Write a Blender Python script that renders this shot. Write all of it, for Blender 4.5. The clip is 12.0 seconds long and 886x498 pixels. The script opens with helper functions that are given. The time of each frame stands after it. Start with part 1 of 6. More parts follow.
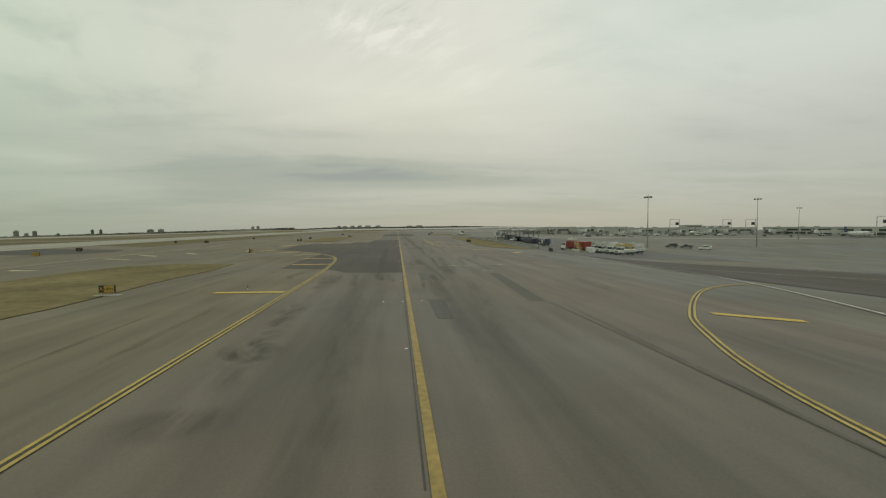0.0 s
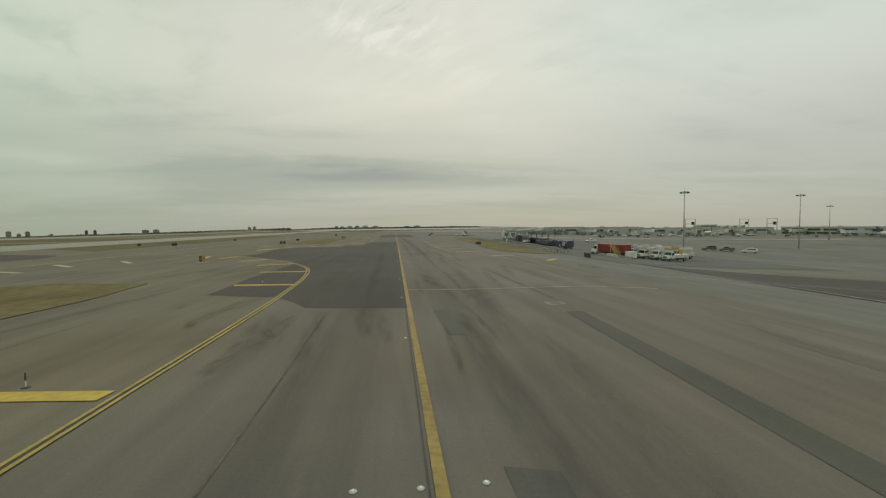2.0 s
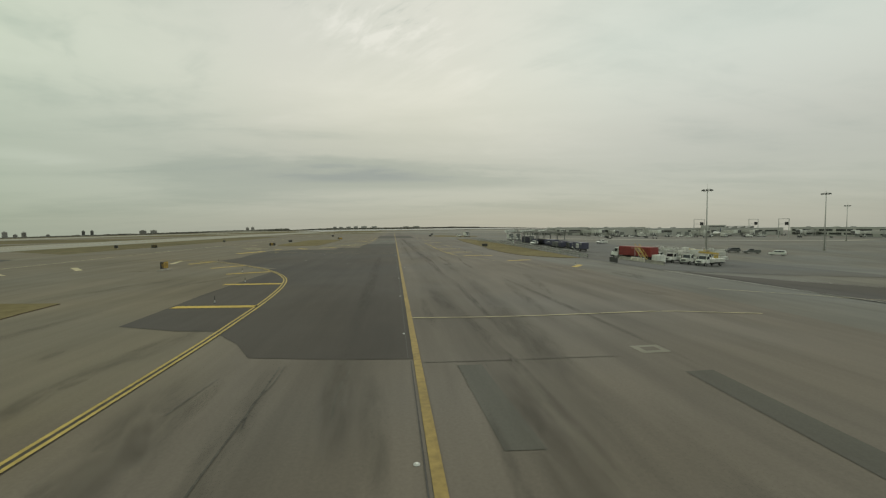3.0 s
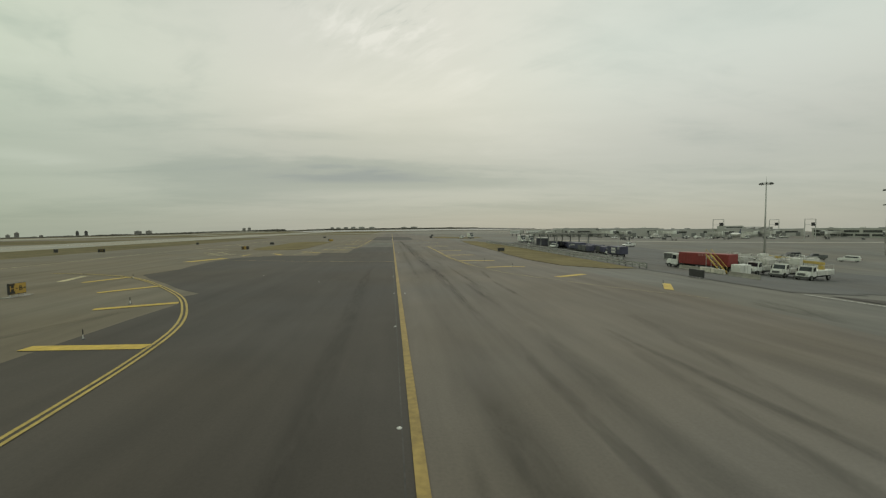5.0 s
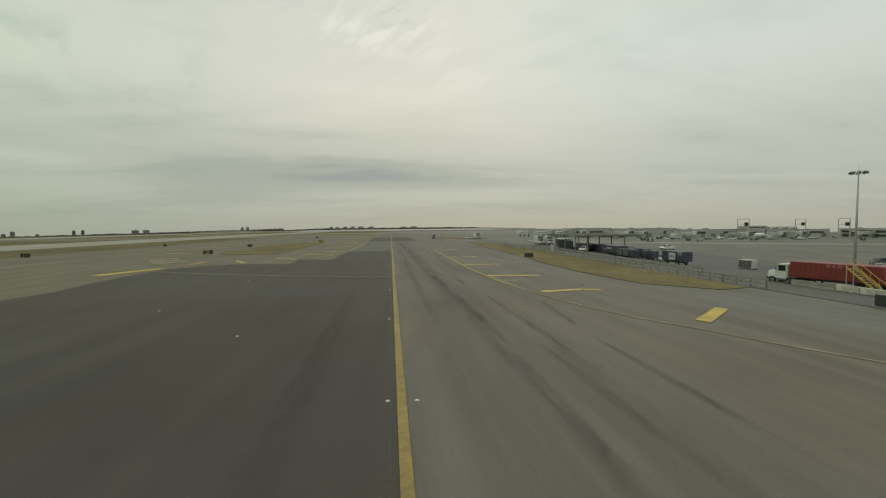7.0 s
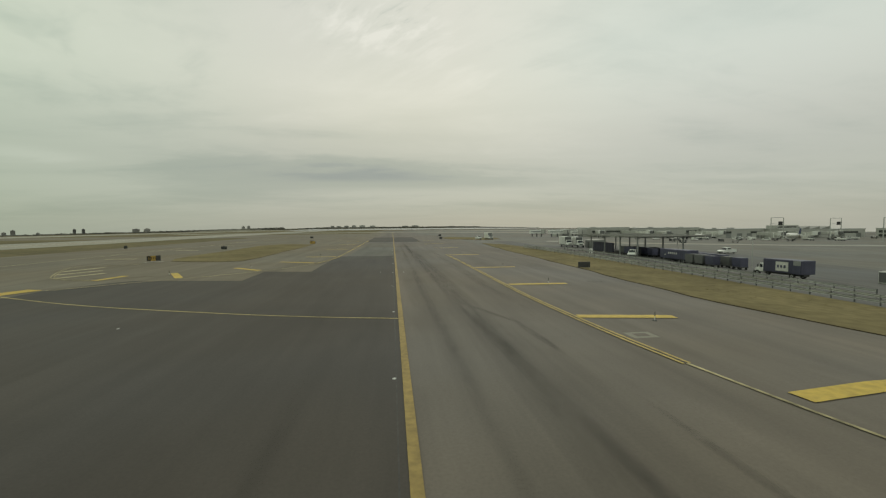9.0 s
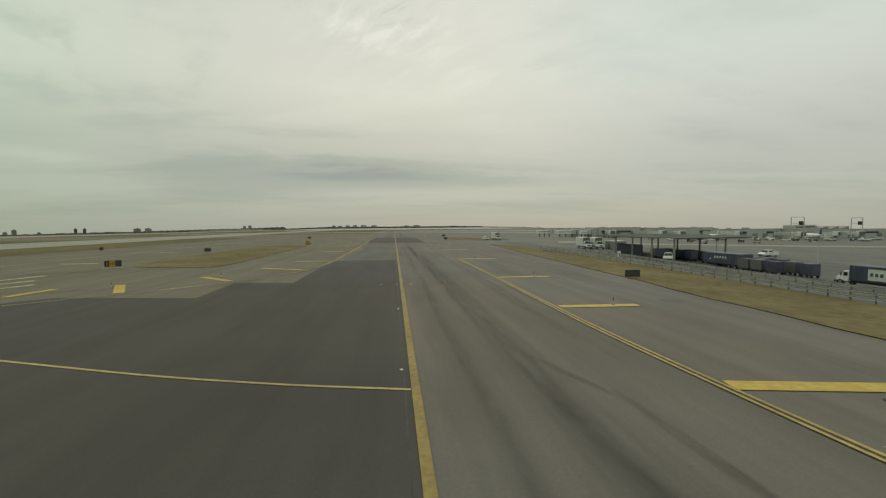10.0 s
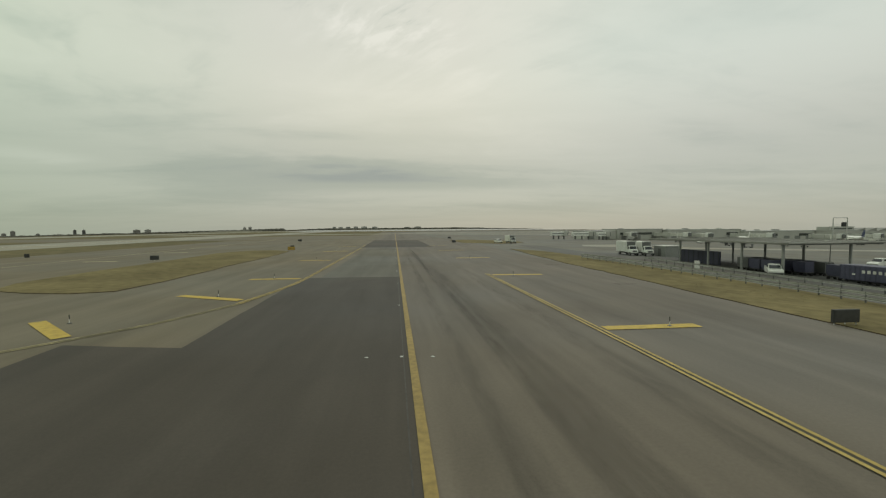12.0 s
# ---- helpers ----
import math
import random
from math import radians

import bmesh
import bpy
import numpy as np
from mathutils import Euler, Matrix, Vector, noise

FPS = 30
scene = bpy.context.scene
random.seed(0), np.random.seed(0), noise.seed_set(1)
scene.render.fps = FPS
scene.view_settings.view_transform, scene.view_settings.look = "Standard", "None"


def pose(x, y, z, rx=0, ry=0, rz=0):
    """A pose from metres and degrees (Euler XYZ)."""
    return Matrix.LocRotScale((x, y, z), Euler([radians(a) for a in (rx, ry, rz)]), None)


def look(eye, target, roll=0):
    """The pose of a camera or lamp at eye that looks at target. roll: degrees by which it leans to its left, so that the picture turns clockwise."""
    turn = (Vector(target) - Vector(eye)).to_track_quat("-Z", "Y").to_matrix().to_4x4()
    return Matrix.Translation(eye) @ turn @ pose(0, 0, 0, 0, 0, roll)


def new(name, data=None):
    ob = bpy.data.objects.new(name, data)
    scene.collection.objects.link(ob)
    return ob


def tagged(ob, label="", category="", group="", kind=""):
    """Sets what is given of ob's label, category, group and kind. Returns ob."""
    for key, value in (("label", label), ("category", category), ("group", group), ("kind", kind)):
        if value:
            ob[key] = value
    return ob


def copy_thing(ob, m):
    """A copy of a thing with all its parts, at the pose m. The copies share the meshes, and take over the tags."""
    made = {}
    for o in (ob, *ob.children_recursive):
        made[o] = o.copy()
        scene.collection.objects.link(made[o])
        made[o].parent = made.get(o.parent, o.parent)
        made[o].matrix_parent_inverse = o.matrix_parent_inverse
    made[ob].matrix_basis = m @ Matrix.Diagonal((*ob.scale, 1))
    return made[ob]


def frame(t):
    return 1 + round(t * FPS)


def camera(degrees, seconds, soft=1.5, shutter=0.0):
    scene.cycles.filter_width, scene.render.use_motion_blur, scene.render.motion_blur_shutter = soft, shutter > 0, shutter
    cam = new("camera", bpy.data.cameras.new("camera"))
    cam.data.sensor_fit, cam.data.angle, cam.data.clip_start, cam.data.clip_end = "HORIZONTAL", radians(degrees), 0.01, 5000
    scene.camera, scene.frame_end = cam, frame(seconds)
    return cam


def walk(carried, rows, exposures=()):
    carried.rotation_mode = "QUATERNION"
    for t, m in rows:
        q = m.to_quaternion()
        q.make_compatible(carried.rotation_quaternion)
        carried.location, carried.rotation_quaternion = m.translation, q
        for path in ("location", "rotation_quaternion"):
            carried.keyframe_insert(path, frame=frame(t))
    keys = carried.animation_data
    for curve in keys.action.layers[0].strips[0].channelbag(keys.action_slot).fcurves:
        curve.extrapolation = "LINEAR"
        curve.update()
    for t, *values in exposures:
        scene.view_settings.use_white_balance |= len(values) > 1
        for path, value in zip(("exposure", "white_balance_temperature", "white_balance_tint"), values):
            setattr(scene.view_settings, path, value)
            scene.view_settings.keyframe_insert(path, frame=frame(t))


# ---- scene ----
# ---------------------------------------------------------------- camera
cam = camera(94.5, 12.0, soft=1.25)
ROWS = [
    (0, pose(-0.86, 26.64, 6.23, 86.87, 0.68, -6.41)),
    (0.5, pose(-0.87, 32.81, 6.23, 86.85, 0.70, -6.49)),
    (1, pose(-0.91, 38.99, 6.23, 86.85, 0.72, -6.57)),
    (1.5, pose(-0.96, 45.17, 6.23, 86.86, 0.73, -6.65)),
    (2, pose(-1.00, 51.35, 6.23, 86.89, 0.74, -6.73)),
    (2.5, pose(-1.01, 57.54, 6.23, 86.92, 0.74, -6.81)),
    (3, pose(-0.99, 63.72, 6.23, 86.96, 0.74, -6.89)),
    (3.5, pose(-0.94, 69.90, 6.23, 86.99, 0.73, -6.97)),
    (4, pose(-0.86, 76.08, 6.23, 87.02, 0.72, -7.05)),
    (4.5, pose(-0.76, 82.27, 6.23, 87.04, 0.71, -7.12)),
    (5, pose(-0.64, 88.45, 6.23, 87.05, 0.69, -7.19)),
    (5.5, pose(-0.53, 94.64, 6.23, 87.05, 0.68, -7.24)),
    (6, pose(-0.43, 100.82, 6.23, 87.05, 0.66, -7.27)),
    (6.5, pose(-0.34, 107.01, 6.23, 87.04, 0.64, -7.29)),
    (7, pose(-0.29, 113.20, 6.23, 87.01, 0.62, -7.28)),
    (7.5, pose(-0.28, 119.39, 6.23, 86.99, 0.60, -7.26)),
    (8, pose(-0.31, 125.57, 6.23, 86.96, 0.58, -7.21)),
    (8.5, pose(-0.38, 131.76, 6.23, 86.92, 0.56, -7.14)),
    (9, pose(-0.49, 137.95, 6.23, 86.89, 0.54, -7.06)),
    (9.5, pose(-0.62, 144.15, 6.23, 86.87, 0.53, -6.97)),
    (10, pose(-0.76, 150.34, 6.23, 86.86, 0.51, -6.88)),
    (10.5, pose(-0.89, 156.53, 6.23, 86.87, 0.50, -6.79)),
    (11, pose(-0.96, 162.72, 6.23, 86.90, 0.49, -6.74)),
    (11.5, pose(-0.94, 168.92, 6.23, 86.96, 0.49, -6.72)),
    (12, pose(-0.77, 175.11, 6.23, 87.06, 0.48, -6.77)),
]
walk(cam, ROWS, exposures=[(0, -0.12), (12, -0.12)])

# ---------------------------------------------------------------- light
SUN_EL, SUN_AZ = 38.0, 20.0     # degrees; azimuth from straight ahead to the right


def build_sky():
    w = bpy.data.worlds.new("overcast_sky")
    scene.world = w
    w.use_nodes = True
    nt = w.node_tree
    N, K = nt.nodes, nt.links
    N.clear()
    out, bg = N.new("ShaderNodeOutputWorld"), N.new("ShaderNodeBackground")
    K.new(bg.outputs[0], out.inputs[0])
    bg.inputs[1].default_value = 1.13
    sky = N.new("ShaderNodeTexSky")
    sky.sky_type = "NISHITA"
    sky.sun_disc = False
    sky.sun_elevation, sky.sun_rotation = radians(SUN_EL), radians(SUN_AZ)
    co = N.new("ShaderNodeTexCoord")
    sep = N.new("ShaderNodeSeparateXYZ")
    K.new(co.outputs["Generated"], sep.inputs[0])

    def m(op, a, b=None, clamp=False):
        n = N.new("ShaderNodeMath")
        n.operation, n.use_clamp = op, clamp
        for i, v in enumerate((a, b)):
            if v is None:
                continue
            if isinstance(v, (int, float)):
                n.inputs[i].default_value = v
            else:
                K.new(v, n.inputs[i])
        return n.outputs[0]

    def ramp(fac, stops):
        r = N.new("ShaderNodeValToRGB")
        r.color_ramp.interpolation = "EASE"
        while len(r.color_ramp.elements) < len(stops):
            r.color_ramp.elements.new(0.5)
        for e, (p, c) in zip(r.color_ramp.elements, stops):
            e.position, e.color = p, (*c, 1) if len(c) == 3 else (c[0], c[0], c[0], 1)
        K.new(fac, r.inputs[0])
        return r.outputs[0]

    # a flat cloud deck: directions are laid on to a plane overhead
    z = m("MAXIMUM", sep.outputs[2], 0.0)
    den = m("ADD", z, 0.10)
    u, v = m("DIVIDE", sep.outputs[0], den), m("DIVIDE", sep.outputs[1], den)

    def noise_at(su, sv, off, detail, rough, dist=0.0):
        c = N.new("ShaderNodeCombineXYZ")
        K.new(m("MULTIPLY", u, su), c.inputs[0])
        K.new(m("MULTIPLY", v, sv), c.inputs[1])
        c.inputs[2].default_value = off
        n = N.new("ShaderNodeTexNoise")
        n.inputs["Scale"].default_value = 1.0
        n.inputs["Detail"].default_value = detail
        n.inputs["Roughness"].default_value = rough
        n.inputs["Distortion"].default_value = dist
        K.new(c.outputs[0], n.inputs["Vector"])
        return n.outputs[0]

    broad = noise_at(0.20, 0.42, 3.1, 3.0, 0.45, 0.4)
    streak = noise_at(0.45, 1.1, 7.7, 5.0, 0.5, 0.6)
    fine = noise_at(2.6, 3.8, 1.3, 5.0, 0.6, 0.5)
    mix1 = m("ADD", 0.525, m("MULTIPLY", m("SUBTRACT", broad, 0.5), 0.16))
    mix1 = m("ADD", mix1, m("MULTIPLY", m("SUBTRACT", streak, 0.5), 0.20))
    mix1 = m("ADD", mix1, m("MULTIPLY", m("SUBTRACT", fine, 0.5), 0.07))
    # the forms of this sky: a bright rippled break ahead, a long grey bank low down, thinner banks and paler gaps beside it
    fwd = m("MAXIMUM", sep.outputs[1], 0.02)
    side = m("DIVIDE", sep.outputs[0], fwd)
    wavy = m("ADD", z, m("MULTIPLY", m("SUBTRACT", streak, 0.5), 0.025))
    wavy = m("ADD", wavy, m("MULTIPLY", m("SUBTRACT", fine, 0.5), 0.008))

    def bank(a0, aw, z0, zw):
        p = m("DIVIDE", m("SUBTRACT", side, a0), aw)
        q = m("DIVIDE", m("SUBTRACT", wavy, z0), zw)
        return m("EXPONENT", m("MULTIPLY", m("ADD", m("MULTIPLY", p, p), m("MULTIPLY", q, q)), -1.0))

    # ripples run aslant through the break
    def ripple(su, sv, off):
        c = N.new("ShaderNodeCombineXYZ")
        K.new(m("MULTIPLY", m("ADD", m("MULTIPLY", u, 0.75), m("MULTIPLY", v, 0.55)), su), c.inputs[0])
        K.new(m("MULTIPLY", m("SUBTRACT", m("MULTIPLY", v, 0.75), m("MULTIPLY", u, 0.55)), sv), c.inputs[1])
        c.inputs[2].default_value = off
        n = N.new("ShaderNodeTexNoise")
        n.inputs["Scale"].default_value, n.inputs["Detail"].default_value = 1.0, 3.0
        n.inputs["Roughness"].default_value, n.inputs["Distortion"].default_value = 0.55, 0.4
        K.new(c.outputs[0], n.inputs["Vector"])
        return m("SUBTRACT", n.outputs[0], 0.5)

    opening = bank(-0.02, 0.17, 0.43, 0.055)
    mix1 = m("ADD", mix1, m("MULTIPLY", m("MULTIPLY", ripple(17.0, 6.0, 4.4), opening), 0.55))
    mix1 = m("ADD", mix1, m("MULTIPLY", m("MULTIPLY", ripple(7.0, 1.6, 2.1), bank(0.16, 0.30, 0.36, 0.07)), 0.20))
    mix1 = m("ADD", mix1, m("MULTIPLY", m("MULTIPLY", ripple(5.0, 3.0, 9.3), bank(-0.65, 0.32, 0.33, 0.10)), 0.22))
    for a0, aw, z0, zw, k in ((0.02, 0.40, 0.29, 0.12, 0.10), (-0.02, 0.17, 0.43, 0.055, 0.06), (0.40, 0.26, 0.20, 0.055, 0.055), (-0.08, 0.26, 0.127, 0.027, -0.18),
                              (-0.38, 0.17, 0.095, 0.045, -0.085), (0.20, 0.18, 0.105, 0.020, -0.060), (-0.15, 0.24, 0.208, 0.012, -0.065), (-0.50, 0.24, 0.210, 0.040, -0.045),
                              (-0.78, 0.17, 0.128, 0.017, 0.110), (-0.72, 0.22, 0.085, 0.020, 0.040), (0.40, 0.25, 0.045, 0.014, -0.045), (0.04, 0.28, 0.078, 0.014, 0.045), (-0.10, 0.9, 0.030, 0.016, -0.030)):
        mix1 = m("ADD", mix1, m("MULTIPLY", bank(a0, aw, z0, zw), k))
    # far off the deck closes to an even grey
    calm = m("MULTIPLY", z, 8.0, True)
    mix1 = m("ADD", m("MULTIPLY", m("SUBTRACT", mix1, 0.525), m("ADD", m("MULTIPLY", calm, 0.75), 0.25)), 0.525)
    cloud = ramp(mix1, [(0.36, (0.38, 0.41, 0.385)), (0.46, (0.50, 0.525, 0.45)), (0.55, (0.63, 0.635, 0.545)), (0.68, (0.73, 0.725, 0.635))])
    # paler and greyer low down, brighter overhead
    low = ramp(z, [(0.0, (0.55, 0.565, 0.56)), (0.10, (0.66, 0.67, 0.66)), (0.34, (0.96, 0.96, 0.96)), (1.0, (1.06, 1.06, 1.06))])
    mul = N.new("ShaderNodeMix")
    mul.data_type, mul.blend_type = "RGBA", "MULTIPLY"
    mul.inputs[0].default_value = 1.0
    K.new(cloud, mul.inputs[6])
    K.new(low, mul.inputs[7])
    # greener cast left of the bright part: windscreen tint put into the sky colour
    cast = N.new("ShaderNodeMix")
    cast.data_type, cast.blend_type = "RGBA", "MULTIPLY"
    K.new(m("MULTIPLY", m("SUBTRACT", m("MULTIPLY", side, -1.0), 0.25), 1.3, True), cast.inputs[0])
    K.new(mul.outputs[2], cast.inputs[6])
    cast.inputs[7].default_value = (0.90, 1.0, 0.89, 1)
    warm = N.new("ShaderNodeMix")
    warm.data_type, warm.blend_type = "RGBA", "MULTIPLY"
    K.new(bank(0.0, 0.50, 0.22, 0.16), warm.inputs[0])
    K.new(cast.outputs[2], warm.inputs[6])
    warm.inputs[7].default_value = (1.02, 1.0, 0.93, 1)
    cool = N.new("ShaderNodeMix")
    cool.data_type, cool.blend_type = "RGBA", "MULTIPLY"
    K.new(m("MULTIPLY", m("MULTIPLY", m("SUBTRACT", side, 0.15), 2.5, True), m("MULTIPLY", m("SUBTRACT", z, 0.20), 6.0, True)), cool.inputs[0])
    K.new(warm.outputs[2], cool.inputs[6])
    cool.inputs[7].default_value = (0.93, 0.99, 1.0, 1)
    # clear sky shows faintly through the thin deck
    thin = N.new("ShaderNodeMix")
    thin.data_type, thin.blend_type = "RGBA", "ADD"
    thin.inputs[0].default_value = 0.008
    K.new(cool.outputs[2], thin.inputs[6])
    K.new(sky.outputs[0], thin.inputs[7])
    K.new(thin.outputs[2], bg.inputs[0])


build_sky()
sun = new("sun", bpy.data.lights.new("sun", "SUN"))
sun.data.energy, sun.data.angle, sun.data.color = 0.5, radians(20), (1.0, 0.96, 0.88)
d_az = radians(SUN_AZ)
sun.matrix_world = look((0, 0, 100), (-math.sin(d_az) * 100, -math.cos(d_az) * 100, 100 - 100 * math.tan(radians(SUN_EL))))

# ---------------------------------------------------------------- materials


def mat(name, col, rough=0.7, metal=0.0, grain=0.15, scale=3.0, big=0.12, big_scale=0.15, bump=0.0, spec=0.5, stretch=(1, 1, 1), per_object=0.0):
    """Principled paint or stone whose colour varies at two scales."""
    m = bpy.data.materials.new(name)
    m.use_nodes = True
    nt = m.node_tree
    N, K = nt.nodes, nt.links
    p = N["Principled BSDF"]
    p.inputs["Roughness"].default_value, p.inputs["Metallic"].default_value = rough, metal
    p.inputs["Specular IOR Level"].default_value = spec
    co = N.new("ShaderNodeTexCoord")
    mp = N.new("ShaderNodeMapping")
    mp.inputs["Scale"].default_value = stretch
    K.new(co.outputs["Object"], mp.inputs[0])
    val = None
    for sc, amp in ((scale, grain), (big_scale, big)):
        n = N.new("ShaderNodeTexNoise")
        n.inputs["Scale"].default_value, n.inputs["Detail"].default_value = sc, 5.0
        K.new(mp.outputs[0], n.inputs["Vector"])
        r = N.new("ShaderNodeMapRange")
        r.inputs[1].default_value, r.inputs[2].default_value = 0.3, 0.7
        r.inputs[3].default_value, r.inputs[4].default_value = 1 - amp, 1 + amp
        K.new(n.outputs[0], r.inputs[0])
        if val is None:
            val, first = r.outputs[0], n
        else:
            x = N.new("ShaderNodeMath")
            x.operation = "MULTIPLY"
            K.new(val, x.inputs[0])
            K.new(r.outputs[0], x.inputs[1])
            val = x.outputs[0]
    if per_object:
        oi = N.new("ShaderNodeObjectInfo")
        r = N.new("ShaderNodeMapRange")
        r.inputs[3].default_value, r.inputs[4].default_value = 1 - per_object, 1 + per_object
        K.new(oi.outputs["Random"], r.inputs[0])
        x = N.new("ShaderNodeMath")
        x.operation = "MULTIPLY"
        K.new(val, x.inputs[0])
        K.new(r.outputs[0], x.inputs[1])
        val = x.outputs[0]
    hsv = N.new("ShaderNodeHueSaturation")
    hsv.inputs["Color"].default_value = (*col, 1)
    K.new(val, hsv.inputs["Value"])
    K.new(hsv.outputs[0], p.inputs["Base Color"])
    if bump:
        b = N.new("ShaderNodeBump")
        b.inputs["Strength"].default_value, b.inputs["Distance"].default_value = bump, 0.02
        K.new(first.outputs[0], b.inputs["Height"])
        K.new(b.outputs[0], p.inputs["Normal"])
    return m


def pavement(name, col, streaks=0.25, blotch=0.18, rough=0.84, lane=0.0):
    """Asphalt or concrete in metres: aggregate grain, broad stains, long wear streaks along the way of travel, rubber in the wheel lanes."""
    m = bpy.data.materials.new(name)
    m.use_nodes = True
    nt = m.node_tree
    N, K = nt.nodes, nt.links
    p = N["Principled BSDF"]
    p.inputs["Roughness"].default_value = rough
    p.inputs["Specular IOR Level"].default_value = 0.3
    co = N.new("ShaderNodeTexCoord")

    def noise_tex(scale, detail, stretch=(1, 1, 1), rough_=0.55, dist=0.0):
        mp = N.new("ShaderNodeMapping")
        mp.inputs["Scale"].default_value = stretch
        K.new(co.outputs["Object"], mp.inputs[0])
        n = N.new("ShaderNodeTexNoise")
        n.inputs["Scale"].default_value, n.inputs["Detail"].default_value = scale, detail
        n.inputs["Roughness"].default_value, n.inputs["Distortion"].default_value = rough_, dist
        K.new(mp.outputs[0], n.inputs["Vector"])
        return n.outputs[0]

    def rng(s, a, b, lo, hi):
        r = N.new("ShaderNodeMapRange")
        for i, v in enumerate((a, b, lo, hi)):
            r.inputs[i + 1].default_value = v
        K.new(s, r.inputs[0])
        return r.outputs[0]

    def mul(a, b):
        x = N.new("ShaderNodeMath")
        x.operation = "MULTIPLY"
        K.new(a, x.inputs[0])
        K.new(b, x.inputs[1])
        return x.outputs[0]

    grain = noise_tex(9.0, 6.0, rough_=0.7)
    v = rng(grain, 0.3, 0.7, 0.90, 1.10)
    v = mul(v, rng(noise_tex(0.06, 5.0, dist=0.6), 0.32, 0.68, 1 - blotch, 1 + blotch))
    v = mul(v, rng(noise_tex(0.9, 6.0, (0.55, 0.035, 1)), 0.35, 0.75, 1 + 0.6 * streaks, 1 - streaks))
    v = mul(v, rng(noise_tex(0.35, 6.0, (1, 0.18, 1), dist=1.2), 0.50, 0.80, 1.0, 1 - 0.8 * streaks))
    if lane:
        sep = N.new("ShaderNodeSeparateXYZ")
        K.new(co.outputs["Object"], sep.inputs[0])
        ab = N.new("ShaderNodeMath")
        ab.operation = "ABSOLUTE"
        K.new(sep.outputs[0], ab.inputs[0])
        s1 = N.new("ShaderNodeMath")
        s1.operation = "SUBTRACT"
        s1.inputs[1].default_value = 4.2
        K.new(ab.outputs[0], s1.inputs[0])
        a2 = N.new("ShaderNodeMath")
        a2.operation = "ABSOLUTE"
        K.new(s1.outputs[0], a2.inputs[0])
        band = rng(a2.outputs[0], 0.4, 4.0, 1.0, 0.0)
        patchy = mul(band, rng(noise_tex(0.5, 5.0, (1.3, 0.04, 1)), 0.35, 0.7, 0.25, 1.0))
        v = mul(v, rng(patchy, 0.0, 1.0, 1.0, 1 - lane))
    hue = noise_tex(0.03, 3.0)
    mixc = N.new("ShaderNodeMix")
    mixc.data_type = "RGBA"
    mixc.inputs[6].default_value = (col[0] * 1.05, col[1], col[2] * 0.92, 1)
    mixc.inputs[7].default_value = (col[0] * 0.97, col[1], col[2] * 1.05, 1)
    K.new(rng(hue, 0.35, 0.65, 0, 1), mixc.inputs[0])
    tone = mixc.outputs[2]
    if lane:
        # yellowish window-glass tint put into the pavement colour on the west side
        far = N.new("ShaderNodeMath")
        far.operation = "ADD"
        west = N.new("ShaderNodeMath")
        west.operation = "MULTIPLY"
        west.inputs[1].default_value = -1.0
        K.new(sep.outputs[0], west.inputs[0])
        K.new(west.outputs[0], far.inputs[0])
        K.new(rng(noise_tex(0.12, 4.0), 0.3, 0.7, -2.0, 2.0), far.inputs[1])
        glass_tint = N.new("ShaderNodeMix")
        glass_tint.data_type, glass_tint.blend_type = "RGBA", "MULTIPLY"
        K.new(rng(far.outputs[0], 8.0, 14.0, 0.0, 1.0), glass_tint.inputs[0])
        K.new(tone, glass_tint.inputs[6])
        glass_tint.inputs[7].default_value = (1.015, 1.0, 0.86, 1)
        tone = glass_tint.outputs[2]
    hsv = N.new("ShaderNodeHueSaturation")
    K.new(tone, hsv.inputs["Color"])
    K.new(v, hsv.inputs["Value"])
    K.new(hsv.outputs[0], p.inputs["Base Color"])
    b = N.new("ShaderNodeBump")
    b.inputs["Strength"].default_value, b.inputs["Distance"].default_value = 0.3, 0.01
    K.new(grain, b.inputs["Height"])
    K.new(b.outputs[0], p.inputs["Normal"])
    return m


def glass_mat(name, col=(0.02, 0.025, 0.03)):
    m = bpy.data.materials.new(name)
    m.use_nodes = True
    p = m.node_tree.nodes["Principled BSDF"]
    p.inputs["Base Color"].default_value = (*col, 1)
    p.inputs["Roughness"].default_value = 0.08
    p.inputs["Specular IOR Level"].default_value = 0.7
    return m


M_PAVE = pavement("weathered_pavement", (0.1545, 0.1360, 0.116), 0.20, 0.12, lane=0.32)
M_DARK = pavement("dark_asphalt", (0.0700, 0.0620, 0.0550), 0.16, 0.14)
M_APRON = pavement("apron_pavement", (0.152, 0.146, 0.129), 0.15, 0.16)
M_ROAD = pavement("service_road_asphalt", (0.116, 0.114, 0.109), 0.12, 0.12)
M_PATCH = pavement("repair_asphalt", (0.100, 0.096, 0.084), 0.15, 0.2)
M_CONC = pavement("pale_concrete", (0.30, 0.285, 0.24), 0.10, 0.10)
M_INLAY = pavement("drain_concrete", (0.25, 0.24, 0.20), 0.1, 0.15)
M_BACK = mat("black_line_edging", (0.050, 0.042, 0.028), 0.8, grain=0.3, big=0.2)
M_YEL = mat("worn_yellow_paint", (0.275, 0.192, 0.050), 0.7, grain=0.22, scale=3.5, big=0.18, big_scale=0.25)
M_LINE = mat("edge_yellow_paint", (0.40, 0.295, 0.075), 0.7, grain=0.20, scale=3.0, big=0.16, big_scale=0.2)
M_BAR = mat("bright_yellow_paint", (0.50, 0.35, 0.055), 0.7, grain=0.18, scale=2.5, big=0.14, big_scale=0.25)
